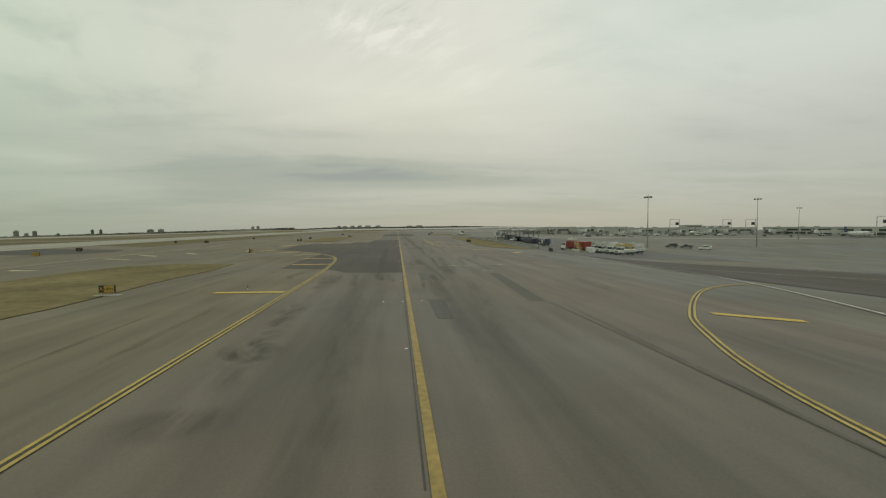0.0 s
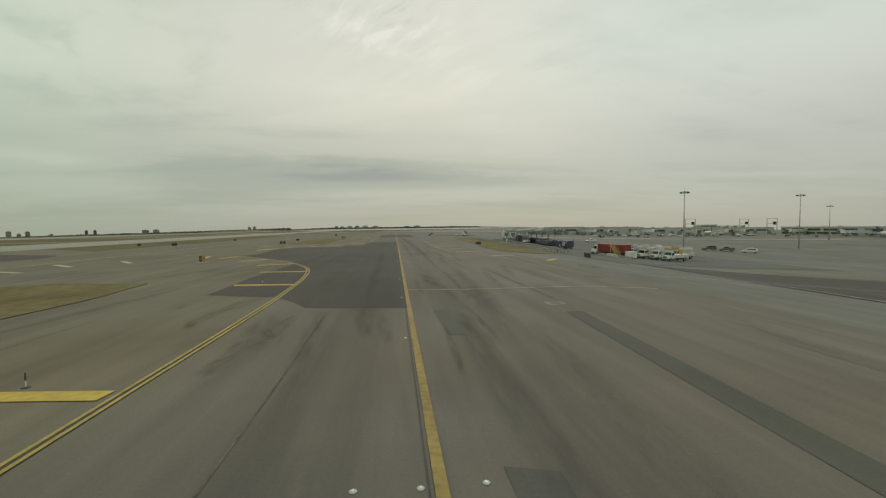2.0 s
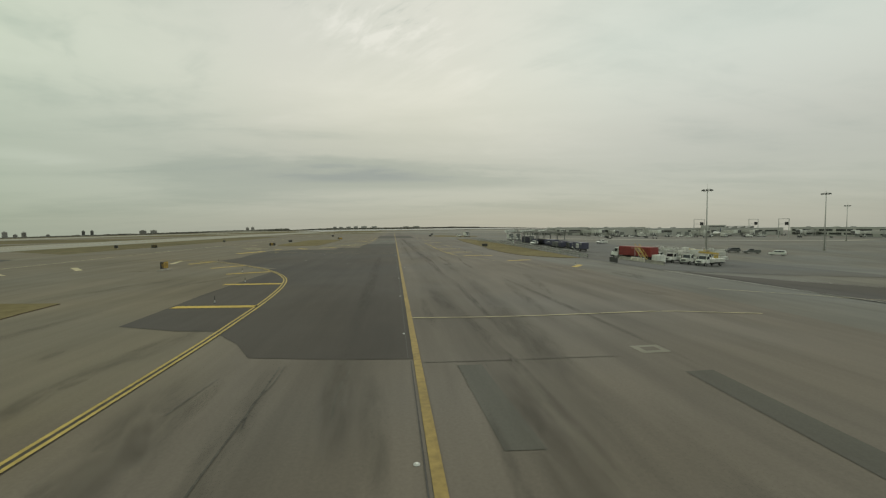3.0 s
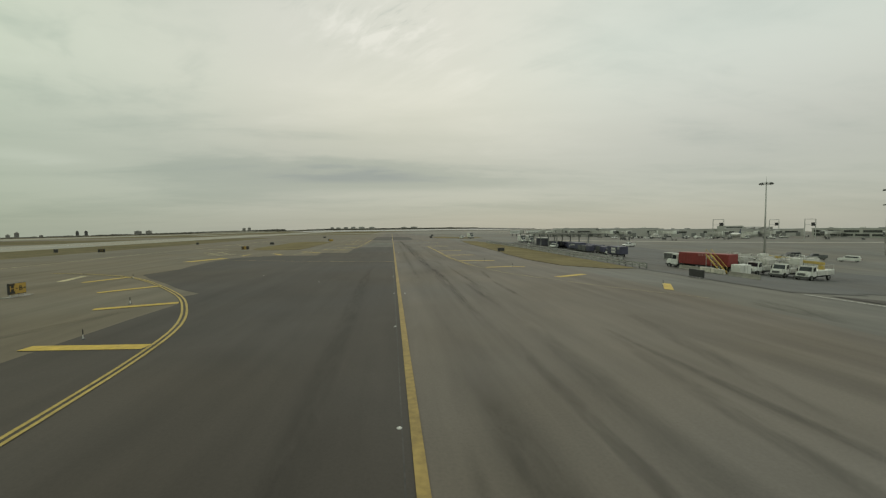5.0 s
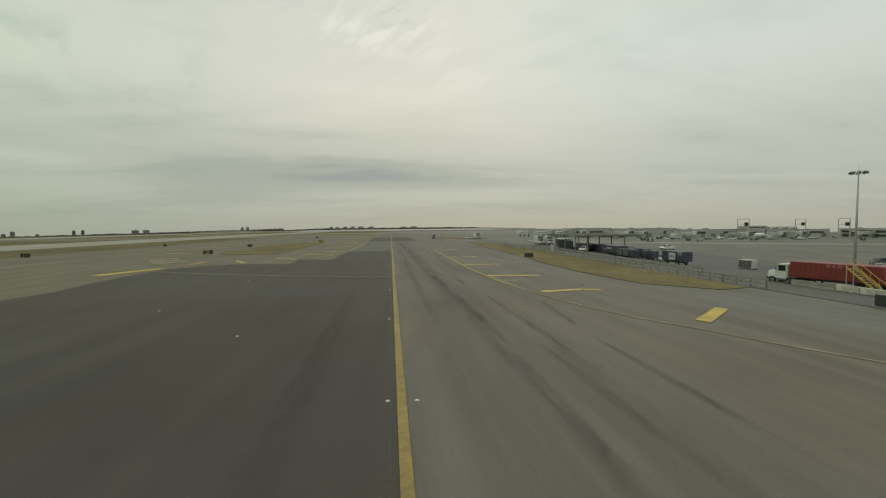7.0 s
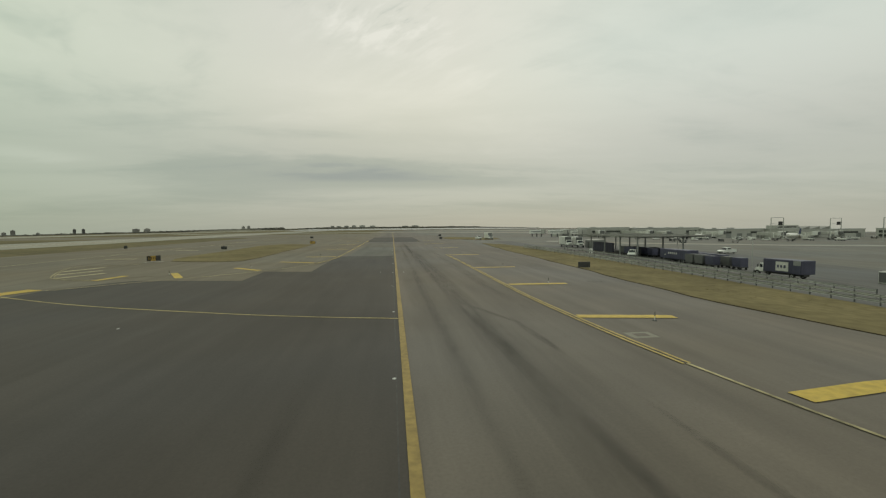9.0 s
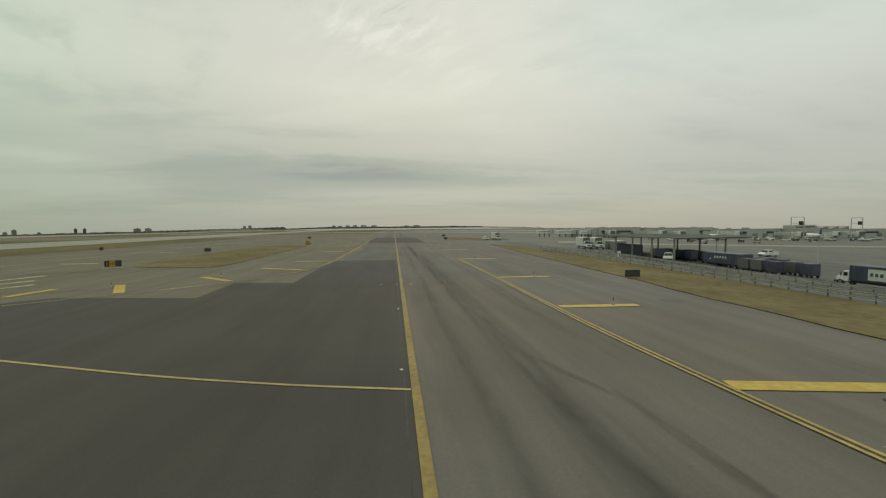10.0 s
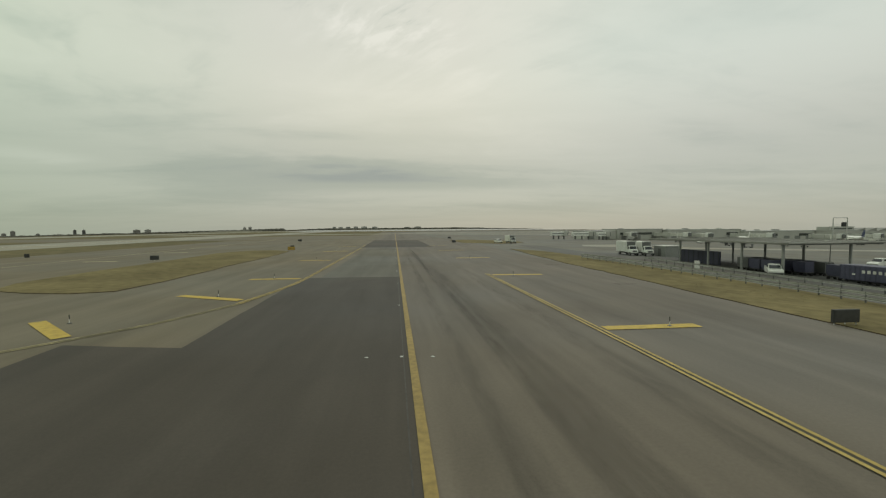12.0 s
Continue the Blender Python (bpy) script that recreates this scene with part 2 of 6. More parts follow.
M_YEL2 = mat("faded_yellow_paint", (0.46, 0.40, 0.24), 0.75, grain=0.3, scale=2.0, big=0.25, big_scale=0.2)
M_YEL3 = mat("almost_worn_off_paint", (0.33, 0.28, 0.15), 0.8, grain=0.4, scale=2.0, big=0.4, big_scale=0.2)
M_THIN = mat("dull_guide_line_paint", (0.40, 0.325, 0.13), 0.75, grain=0.25, scale=2.5, big=0.2, big_scale=0.2)
M_WHT = mat("worn_white_paint", (0.55, 0.54, 0.49), 0.7, grain=0.3, scale=2.0)
M_GRASS = mat("dry_grass", (0.172, 0.141, 0.069), 0.95, grain=0.20, scale=0.9, big=0.24, big_scale=0.10, bump=0.4, spec=0.1)
M_FIELD = mat("airfield_grass", (0.142, 0.120, 0.064), 0.95, grain=0.25, scale=0.25, big=0.22, big_scale=0.02, bump=0.5, spec=0.1)
M_EDGE = mat("bare_earth", (0.085, 0.062, 0.036), 0.95, grain=0.3)
M_RAIL = mat("weathered_galvanised_rail", (0.38, 0.375, 0.355), 0.6, 0.1, grain=0.15, scale=2.5, big=0.15, big_scale=0.15)
M_STEEL = mat("galvanised_steel", (0.46, 0.46, 0.44), 0.5, 0.15, grain=0.12, scale=4)
M_DSTEEL = mat("dark_steel", (0.055, 0.055, 0.055), 0.5, 0.3, grain=0.2)
M_BLACK = mat("black_panel", (0.018, 0.018, 0.017), 0.5, grain=0.2)
M_SIGNY = mat("sign_yellow", (0.44, 0.29, 0.055), 0.5, grain=0.08)
M_WHITE = mat("white_vehicle_paint", (0.74, 0.74, 0.71), 0.4, grain=0.05, big=0.10, big_scale=0.5, per_object=0.07)
M_DIRTY = mat("dirty_white_panel", (0.58, 0.57, 0.53), 0.6, grain=0.12, big=0.15, big_scale=0.4, per_object=0.1)
M_RED = mat("red_trailer_paint", (0.235, 0.036, 0.032), 0.5, grain=0.06, big=0.14, big_scale=0.4)
M_REDP = mat("faded_pink_mark", (0.36, 0.15, 0.13), 0.6, grain=0.2)
M_BLUE = mat("navy_paint", (0.060, 0.060, 0.100), 0.5, grain=0.1, big=0.2, big_scale=0.5, per_object=0.2)
M_GREY = mat("grey_panel", (0.27, 0.275, 0.265), 0.6, grain=0.06, big=0.10, big_scale=0.2, per_object=0.06)
M_DGREY = mat("dark_grey_panel", (0.12, 0.122, 0.12), 0.6, grain=0.08, per_object=0.1)
M_TERM = mat("terminal_cladding", (0.45, 0.445, 0.415), 0.6, grain=0.05, big=0.08, big_scale=0.08)
M_TERM2 = mat("terminal_dark_band", (0.20, 0.205, 0.195), 0.6, grain=0.06, big=0.08, big_scale=0.08)
M_GLASS = glass_mat("dark_glass")
M_TGLASS = glass_mat("tinted_terminal_glass", (0.06, 0.063, 0.06))
M_TYRE = mat("tyre_rubber", (0.022, 0.022, 0.022), 0.85, grain=0.2)
M_CHROME = mat("wheel_metal", (0.45, 0.45, 0.44), 0.35, 0.8, grain=0.1)
M_LAMP = mat("lamp_glass", (0.72, 0.72, 0.68), 0.25, grain=0.05)
M_ROOFT = mat("corrugated_roof", (0.42, 0.42, 0.40), 0.5, 0.3, grain=0.08, big=0.12, big_scale=0.2)
M_SROOF = mat("shelter_roof_sheet", (0.25, 0.245, 0.225), 0.7, grain=0.10, big=0.14, big_scale=0.2)
M_CBAR = mat("barrier_concrete", (0.29, 0.275, 0.24), 0.85, grain=0.12, big=0.2, big_scale=0.6, per_object=0.12)
M_LIME = mat("whitewashed_concrete", (0.52, 0.49, 0.42), 0.85, grain=0.25, scale=2.0, big=0.25, big_scale=0.7)
M_CRANE = mat("machinery_yellow", (0.47, 0.34, 0.07), 0.55, grain=0.15, big=0.15, big_scale=0.6)
M_TREE = mat("far_woods", (0.11, 0.105, 0.09), 0.95, grain=0.35, scale=0.08, big=0.3, big_scale=0.01)
M_TOWER = mat("far_tower", (0.28, 0.275, 0.26), 0.8, grain=0.1, scale=0.05, per_object=0.25)
M_TOWERD = mat("far_dark_tower", (0.10, 0.10, 0.10), 0.8, grain=0.1, scale=0.05)
M_TAIL = mat("airliner_tail_blue", (0.03, 0.045, 0.12), 0.4, grain=0.05)


def water_mat():
    m = bpy.data.materials.new("bay_water")
    m.use_nodes = True
    N, K = m.node_tree.nodes, m.node_tree.links
    p = N["Principled BSDF"]
    p.inputs["Base Color"].default_value = (0.06, 0.075, 0.075, 1)
    p.inputs["Roughness"].default_value = 0.22
    n, b, co = N.new("ShaderNodeTexNoise"), N.new("ShaderNodeBump"), N.new("ShaderNodeTexCoord")
    n.inputs["Scale"].default_value = 0.15
    b.inputs["Strength"].default_value = 0.15
    K.new(co.outputs["Object"], n.inputs["Vector"])
    K.new(n.outputs[0], b.inputs["Height"])
    K.new(b.outputs[0], p.inputs["Normal"])
    return m


M_WATER = water_mat()

# ---------------------------------------------------------------- builders
FALL_X = (18.0, 43.0, 60.0, 72.0, 110.0, 200.0, 300.0)
FALL_Y = (165.0, 250.0, 430.0, 900.0)
FALL_K = (1.0, 0.5, 0.4, 0.0)
WEST_X = (-4200.0, -1600.0, -716.0, -430.0)
WEST_Z = (-74.0, -30.0, -10.0, 0.0)
EAST_X = (440.0, 1200.0, 4200.0)
EAST_Z = (0.0, -18.0, -72.0)
FALL_Z = (0.0, -1.6, -2.9, -3.6, -5.2, -10.0, -13.5)


def gz(x, y=0.0):
    """Height of the ground: level across the taxiways, falling gently to the apron."""
    return float(np.interp(x, FALL_X, FALL_Z)) * float(np.interp(y, FALL_Y, FALL_K)) + float(np.interp(x, WEST_X, WEST_Z)) + float(np.interp(x, EAST_X, EAST_Z))


def finish(name, bm, material, parent=None, label="", kind="", category="", smooth=False):
    bm.normal_update()
    me = bpy.data.meshes.new(name)
    bm.to_mesh(me)
    bm.free()
    for mt in (material if isinstance(material, (list, tuple)) else [material]):
        me.materials.append(mt)
    if smooth:
        for p in me.polygons:
            p.use_smooth = True
    ob = new(name, me)
    ob.parent = parent
    tagged(ob, label, category, "", kind)
    return ob


def part(name, bm, material, parent, label="", smooth=False):
    return finish(name, bm, material, parent, label, smooth=smooth)


def thing(name, x, y, rz=0.0, label="", category="", group="", z=None):
    ob = new(name)
    ob.empty_display_size = 0.3
    ob.matrix_basis = pose(x, y, gz(x, y) if z is None else z, 0, 0, rz)
    return tagged(ob, label, category, group)


def box(bm, x0, x1, y0, y1, z0, z1, taper=None):
    """An upright box; taper=(x0,x1,y0,y1) gives its top another outline."""
    t = taper or (x0, x1, y0, y1)
    v = [bm.verts.new(c) for c in ((x0, y0, z0), (x1, y0, z0), (x1, y1, z0), (x0, y1, z0),
                                   (t[0], t[2], z1), (t[1], t[2], z1), (t[1], t[3], z1), (t[0], t[3], z1))]
    for f in ((3, 2, 1, 0), (4, 5, 6, 7), (0, 1, 5, 4), (1, 2, 6, 5), (2, 3, 7, 6), (3, 0, 4, 7)):
        bm.faces.new([v[i] for i in f])
    return v


def bbox(x0, x1, y0, y1, z0, z1, r=0.03, taper=None, seg=1):
    """A bmesh with one box whose edges are rounded."""
    bm = bmesh.new()
    box(bm, x0, x1, y0, y1, z0, z1, taper)
    if r:
        bmesh.ops.bevel(bm, geom=bm.edges[:], offset=r, segments=seg, affect="EDGES")
    return bm


def cyl(bm, a, b, r0, r1=None, seg=10):
    a, b = Vector(a), Vector(b)
    r1 = r0 if r1 is None else r1
    d = (b - a).normalized()
    s = d.orthogonal().normalized()
    c = d.cross(s)
    ra, rb = [], []
    for i in range(seg):
        w = 2 * math.pi * i / seg
        o = s * math.cos(w) + c * math.sin(w)
        ra.append(bm.verts.new(a + o * r0))
        rb.append(bm.verts.new(b + o * r1))
    for i in range(seg):
        j = (i + 1) % seg
        bm.faces.new((ra[i], ra[j], rb[j], rb[i]))
    bm.faces.new(ra[::-1])
    bm.faces.new(rb)


def tube(a, b, r0, r1=None, seg=10):
    bm = bmesh.new()
    cyl(bm, a, b, r0, r1, seg)
    return bm


def loft(rings, closed_ends=True):
    """A skin over rings of points, each ring with the same count."""
    bm = bmesh.new()
    rows = [[bm.verts.new(p) for p in ring] for ring in rings]
    for r0, r1 in zip(rows, rows[1:]):
        n = len(r0)
        for i in range(n):
            j = (i + 1) % n
            bm.faces.new((r0[i], r0[j], r1[j], r1[i]))
    if closed_ends:
        bm.faces.new(rows[0][::-1])
        bm.faces.new(rows[-1])
    bmesh.ops.recalc_face_normals(bm, faces=bm.faces[:])
    return bm


def sheet(name, outline, dz, material, label="", thick=0.0, wobble=0.0, kind="structure", parent=None, rim=None, step=3.0):
    """A piece of ground surface over an outline, draped on the falling ground, with a raised rim if thick."""
    pts = []
    n = len(outline)
    for i in range(n):
        a, b = Vector((*outline[i], 0)), Vector((*outline[(i + 1) % n], 0))
        k = max(1, int((b - a).length / step)) if wobble else 1
        for j in range(k):
            q = a.lerp(b, j / k)
            if wobble:
                o = noise.noise_vector(q * 0.23) * wobble + noise.noise_vector(q * 0.9) * wobble * 0.4
                q = q + Vector((o.x, o.y, 0))
            pts.append(q)
    bm = bmesh.new()
    bm.faces.new([bm.verts.new(q) for q in pts])
    if bm.faces[:][0].normal.z < 0 or sum(a.x * b.y - b.x * a.y for a, b in zip(pts, pts[1:] + pts[:1])) < 0:
        bmesh.ops.reverse_faces(bm, faces=bm.faces[:])
    for x in (*FALL_X, *EAST_X, 30, 90, 155, 250):
        bmesh.ops.bisect_plane(bm, geom=bm.verts[:] + bm.edges[:] + bm.faces[:], plane_co=(x, 0, 0), plane_no=(1, 0, 0))
    for y in (*FALL_Y, 185, 205, 228, 280, 320, 375, 500, 600, 750):
        bmesh.ops.bisect_plane(bm, geom=bm.verts[:] + bm.edges[:] + bm.faces[:], plane_co=(0, y, 0), plane_no=(0, 1, 0))
    bmesh.ops.triangulate(bm, faces=bm.faces[:])
    mats = [material]
    if thick:
        mats.append(rim or material)
        ext = bmesh.ops.extrude_face_region(bm, geom=bm.faces[:])
        up = [g for g in ext["geom"] if isinstance(g, bmesh.types.BMVert)]
        for v in up:
            v.co.z += thick
        bmesh.ops.recalc_face_normals(bm, faces=bm.faces[:])
        for f in bm.faces:
            if abs(f.normal.z) < 0.5:
                f.material_index = 1
    for v in bm.verts:
        v.co.z += gz(v.co.x, v.co.y) + dz
    return finish(name, bm, mats, parent, label, kind=kind)


def smooth_line(pts, k=8):
    """Catmull-Rom through pts."""
    P = [Vector((*p, 0)) for p in pts]
    P = [2 * P[0] - P[1]] + P + [2 * P[-1] - P[-2]]
    out = []
    for i in range(1, len(P) - 2):
        a, b, c, d = P[i - 1:i + 3]
        for j in range(k):
            t = j / k
            out.append(0.5 * ((2 * b) + (c - a) * t + (2 * a - 5 * b + 4 * c - d) * t * t + (3 * b - a - 3 * c + d) * t ** 3))
    out.append(P[-2])
    return out


def stripe_bm(bm, line, off, width, dz):
    """A painted stripe along a line of points, shifted sideways by off."""
    prev = None
    for i, q in enumerate(line):
        a, b = line[max(i - 1, 0)], line[min(i + 1, len(line) - 1)]
        d = (b - a).normalized()
        s = Vector((d.y, -d.x, 0))
        pair = []
        for o in (off - width / 2, off + width / 2):
            p = q + s * o
            pair.append(bm.verts.new((p.x, p.y, gz(p.x, p.y) + dz)))
        if prev:
            f = bm.faces.new((prev[0], prev[1], pair[1], pair[0]))
            if f.normal.z < 0:
                f.normal_flip()
        prev = pair


def marking(name, pts, width, material, offs=(0.0,), dz=0.035, label="", curve=False):
    line = smooth_line(pts) if curve else [Vector((*p, 0)) for p in pts]
    if not curve:
        dense = []
        for a, b in zip(line, line[1:]):
            k = max(1, int((b - a).length / (0.5 if (b - a).length < 12 else 3)))
            dense += [a.lerp(b, j / k) for j in range(k)]
        line = dense + [line[-1]]
    bm = bmesh.new()
    for o in offs:
        stripe_bm(bm, line, o, width, dz)
    bmesh.ops.recalc_face_normals(bm, faces=bm.faces[:])
    if sum(f.normal.z for f in bm.faces) < 0:
        bmesh.ops.reverse_faces(bm, faces=bm.faces[:])
    return finish(name, bm, material, None, label, kind="structure")


def text_part(name, body, size, material, parent, m, depth=0.01):
    cu = bpy.data.curves.new(name, "FONT")
    cu.body, cu.size, cu.extrude = body, size, depth
    cu.align_x, cu.align_y = "CENTER", "CENTER"
    tmp = bpy.data.objects.new("text_source", cu)
    me = bpy.data.meshes.new_from_object(tmp)
    bpy.data.objects.remove(tmp)
    me.name = name
    me.materials.clear()
    me.materials.append(material)
    ob = new(name, me)
    ob.parent = parent
    ob.matrix_basis = m
    return ob


# ---------------------------------------------------------------- ground and pavements
def build_ground():
    xs = [*WEST_X, -100, *FALL_X, *EAST_X]
    ys = [-900, -100, *FALL_Y, 1500, 4600]
    bm = bmesh.new()
    g = [[bm.verts.new((x, y, gz(x, y) - (0.8 if 20 < x < 900 and y < 950 else 0.06))) for x in xs] for y in ys]
    for r0, r1 in zip(g, g[1:]):
        for i in range(len(xs) - 1):
            bm.faces.new((r0[i], r0[i + 1], r1[i + 1], r1[i]))
    finish("ground", bm, M_FIELD, None, "flat airfield of dull olive-brown winter grass", "structure")


build_ground()
sheet("taxiway", [(-92, -90), (29, -90), (29, 160), (31, 300), (34, 380), (24, 470), (20, 900), (-20, 900), (-24, 420), (-92, 420)], 0.0, M_PAVE,
      "weathered grey-brown taxiway pavement with rubber streaks")
sheet("pavement_cross_far", [(-420, 430), (-24, 424), (21, 472), (130, 430), (260, 480), (260, 520), (20, 560), (-420, 500)], -0.02, M_PAVE, "pale crossing taxiway in the distance")
sheet("apron", [(29, -90), (520, -90), (520, 560), (900, 600), (900, 940), (20.5, 940), (20.5, 600), (25, 480), (34, 382), (31, 300), (29, 160)], -0.004, M_APRON, "worn grey terminal apron")
sheet("road_service", [(45.2, 130.3), (56.7, 130.7), (56.4, 200.9), (53.7, 272.6), (57.7, 332.7), (47.7, 332.5), (42.2, 270.4), (43.8, 201.2)], 0.05, M_ROAD, "dark service road behind the guard rail")
sheet("pavement_container_yard", [(56.9, 132.6), (97.6, 130.2), (98.3, 287.2), (55.4, 287.6), (54.1, 270.6), (56.6, 200.9)], 0.044, M_ROAD, "dark stained asphalt of the container yard")
sheet("pavement_dark_junction", [(48.2, 128.4), (109.7, 97.2), (129.9, 42.3), (59.9, 52.0), (47.3, 86.0)], 0.05, M_DARK, "dark asphalt lane across the apron")
sheet("pavement_light_strip", [(98.0, 315.3), (329.0, 303.0), (328.9, 315.0), (97.8, 329.3)], 0.05, M_CONC, "pale concrete strip across the apron")
sheet("pavement_light_strip", [(74.5, 332.0), (86.0, 327.5), (101.0, 353.5), (81.5, 347.5)], 0.05, M_CONC, "pale concrete panel on the apron")
sheet("runway", [(-178, -400), (-128, -400), (-128, 1500), (-178, 1500)], -0.01, M_CONC, "long pale concrete runway")
sheet("runway_far", [(-420, -200), (-330, -200), (-300, 1500), (-350, 1500)], -0.01, M_CONC, "another pale runway far across the field")
sheet("pavement_runway_link", [(-330, 250), (-178, 300), (-178, 330), (-340, 290)], -0.02, M_PAVE, "link taxiway between the runways")
sheet("pavement_link_near", [(-128.5, 151.3), (-92.4, 121.4), (-92.6, 189.7), (-128.6, 215.4)], -0.02, M_PAVE, "link taxiway to the runway")
sheet("pavement_far_strip", [(-260, 640), (420, 600), (420, 640), (-260, 690)], 0.01, M_CONC, "pale far pavement")
sheet("pavement_far_pale", [(30, 760), (800, 740), (800, 800), (30, 810)], 0.01, M_CONC, "pale far pavement")
sheet("dark_asphalt", [(0.12, 82.8), (0.12, 228), (-12.4, 228.6), (-12.0, 197.9), (-18.8, 199.4), (-18.4, 189.2), (-31.7, 191.6), (-33.4, 190.0), (-36.2, 185), (-36.3, 173), (-35.8, 165.3), (-34.9, 160), (-36.2, 151.9),
                       (-32.2, 146.4), (-27.6, 140.9), (-23.4, 135.3), (-19.6, 131.4), (-20.4, 129.8), (-18.8, 125.6), (-19.1, 120), (-19.3, 113.4), (-19.4, 105), (-19.0, 96.6), (-18.9, 92.4), (-14.4, 90.6), (-12.1, 90.1),
                       (-9.6, 86.9), (-8.1, 84.3), (-3.8, 83.3)], 0.014, M_DARK, "newer dark asphalt of the taxiway junction", wobble=0.10)
sheet("dark_asphalt_link", [(-126.5, 153.3), (-92.4, 144.4), (-84.2, 150.0), (-82.8, 155.7), (-86.9, 167.9), (-108.5, 178.0), (-126.6, 187.3)], 0.014, M_DARK, "dark asphalt of the link to the runway", wobble=0.3)
sheet("dark_asphalt_far", [(-11.6, 312), (11.7, 310), (11.4, 388), (-11.2, 392)], 0.014, M_DARK, "dark resurfaced stretch of taxiway")
sheet("dark_asphalt_strip", [(0.12, 228), (0.12, 311), (-9.6, 312), (-9.8, 267), (-10.2, 228)], 0.011, pavement("aged_asphalt", (0.125, 0.120, 0.104), 0.2, 0.12), "half-worn asphalt beside the centre line")
sheet("asphalt_patch", [(1.68, 61.4), (3.07, 61.0), (2.91, 53.9), (1.77, 53.9)], 0.014, M_PATCH, "rectangular dark asphalt repair")
sheet("asphalt_patch", [(11.15, 79.4), (12.43, 79.4), (11.25, 59.0), (9.88, 59.0)], 0.014, M_PATCH, "long dark asphalt repair strip")
sheet("asphalt_patch", [(1.75, 81.7), (2.85, 81.6), (3.15, 74.4), (1.95, 74.5)], 0.014, M_PATCH, "rectangular dark asphalt repair")
for x, y in ((11.68, 82.6), (13.41, 159.3)):
    sheet("concrete_inlay", [(x - 0.75, y - 0.6), (x + 0.75, y - 0.6), (x + 0.75, y + 0.6), (x - 0.75, y + 0.6)], 0.012, M_INLAY, "small pale concrete surround of a drain")
    sheet("drain_cover", [(x - 0.4, y - 0.3), (x + 0.4, y - 0.3), (x + 0.4, y + 0.3), (x - 0.4, y + 0.3)], 0.02, M_PAVE, "square drain cover in the pavement")

GRASS = {
    "grass_island_near": [(-28.4, 20), (-28.7, 50), (-28.6, 66), (-29.0, 80), (-28.8, 94), (-29.8, 102.6), (-34.7, 103.4), (-41, 104.8), (-47, 102), (-49.4, 93), (-49.6, 70), (-49, 0), (-30, 0)],
    "grass_island_far": [(-43.2, 223.2), (-38, 221), (-33, 219.4), (-29.3, 220.2), (-28.6, 228), (-29, 246), (-29, 275), (-30, 294), (-36, 301), (-43, 301), (-47.5, 290), (-46.5, 262), (-46.5, 240), (-45.4, 229)],
    "grass_verge": [(29.4, 158), (27.6, 170), (27.7, 184), (29.0, 199), (29.7, 218), (30.3, 246), (32.6, 275), (35.3, 300), (41.5, 290), (43.8, 270), (44.6, 245), (44.4, 209), (44.3, 159), (37, 155.4)],
    "grass_verge_far": [(28.8, 349.1), (27.0, 382.2), (36.7, 402.4), (66.7, 400.8), (63.1, 372.8), (45.5, 347.5)],
}
for nm, o in GRASS.items():
    sheet(nm, o, 0.0, M_GRASS, "dry yellow-brown grass with a ragged bare edge", thick=0.07, wobble=0.45, rim=M_EDGE)

# grass tufts
rnd = random.Random(5)


def inside(o, x, y):
    c = False
    for (x0, y0), (x1, y1) in zip(o, o[1:] + o[:1]):
        if (y0 > y) != (y1 > y) and x < (x1 - x0) * (y - y0) / (y1 - y0) + x0:
            c = not c
    return c


def tufts(name, o, count):
    bm = bmesh.new()
    xs, ys = [p[0] for p in o], [p[1] for p in o]
    k = 0
    while k < count:
        x, y = rnd.uniform(min(xs), max(xs)), rnd.uniform(min(ys), max(ys))
        if not inside(o, x, y):
            continue
        k += 1
        for _ in range(3):
            w, h, a = rnd.uniform(0.06, 0.2), rnd.uniform(0.01, 0.025), rnd.uniform(0, 3.14)
            dx, dy = math.cos(a) * w, math.sin(a) * w
            px, py = x + rnd.uniform(-0.2, 0.2), y + rnd.uniform(-0.2, 0.2)
            z = gz(px, py) + 0.05
            bm.faces.new([bm.verts.new(c) for c in ((px - dx, py - dy, z), (px + dx, py + dy, z), (px + rnd.uniform(-0.1, 0.1), py + rnd.uniform(-0.1, 0.1), z + h))])
    finish(name, bm, M_GRASS, None, "low tufts of dry winter grass", "stuff", "grass")


tufts("grass_tufts_near", GRASS["grass_island_near"], 2500)
tufts("grass_tufts_far", GRASS["grass_island_far"], 2000)
tufts("grass_tufts_verge", GRASS["grass_verge"], 2000)

# tar seams, rubber streaks and stains


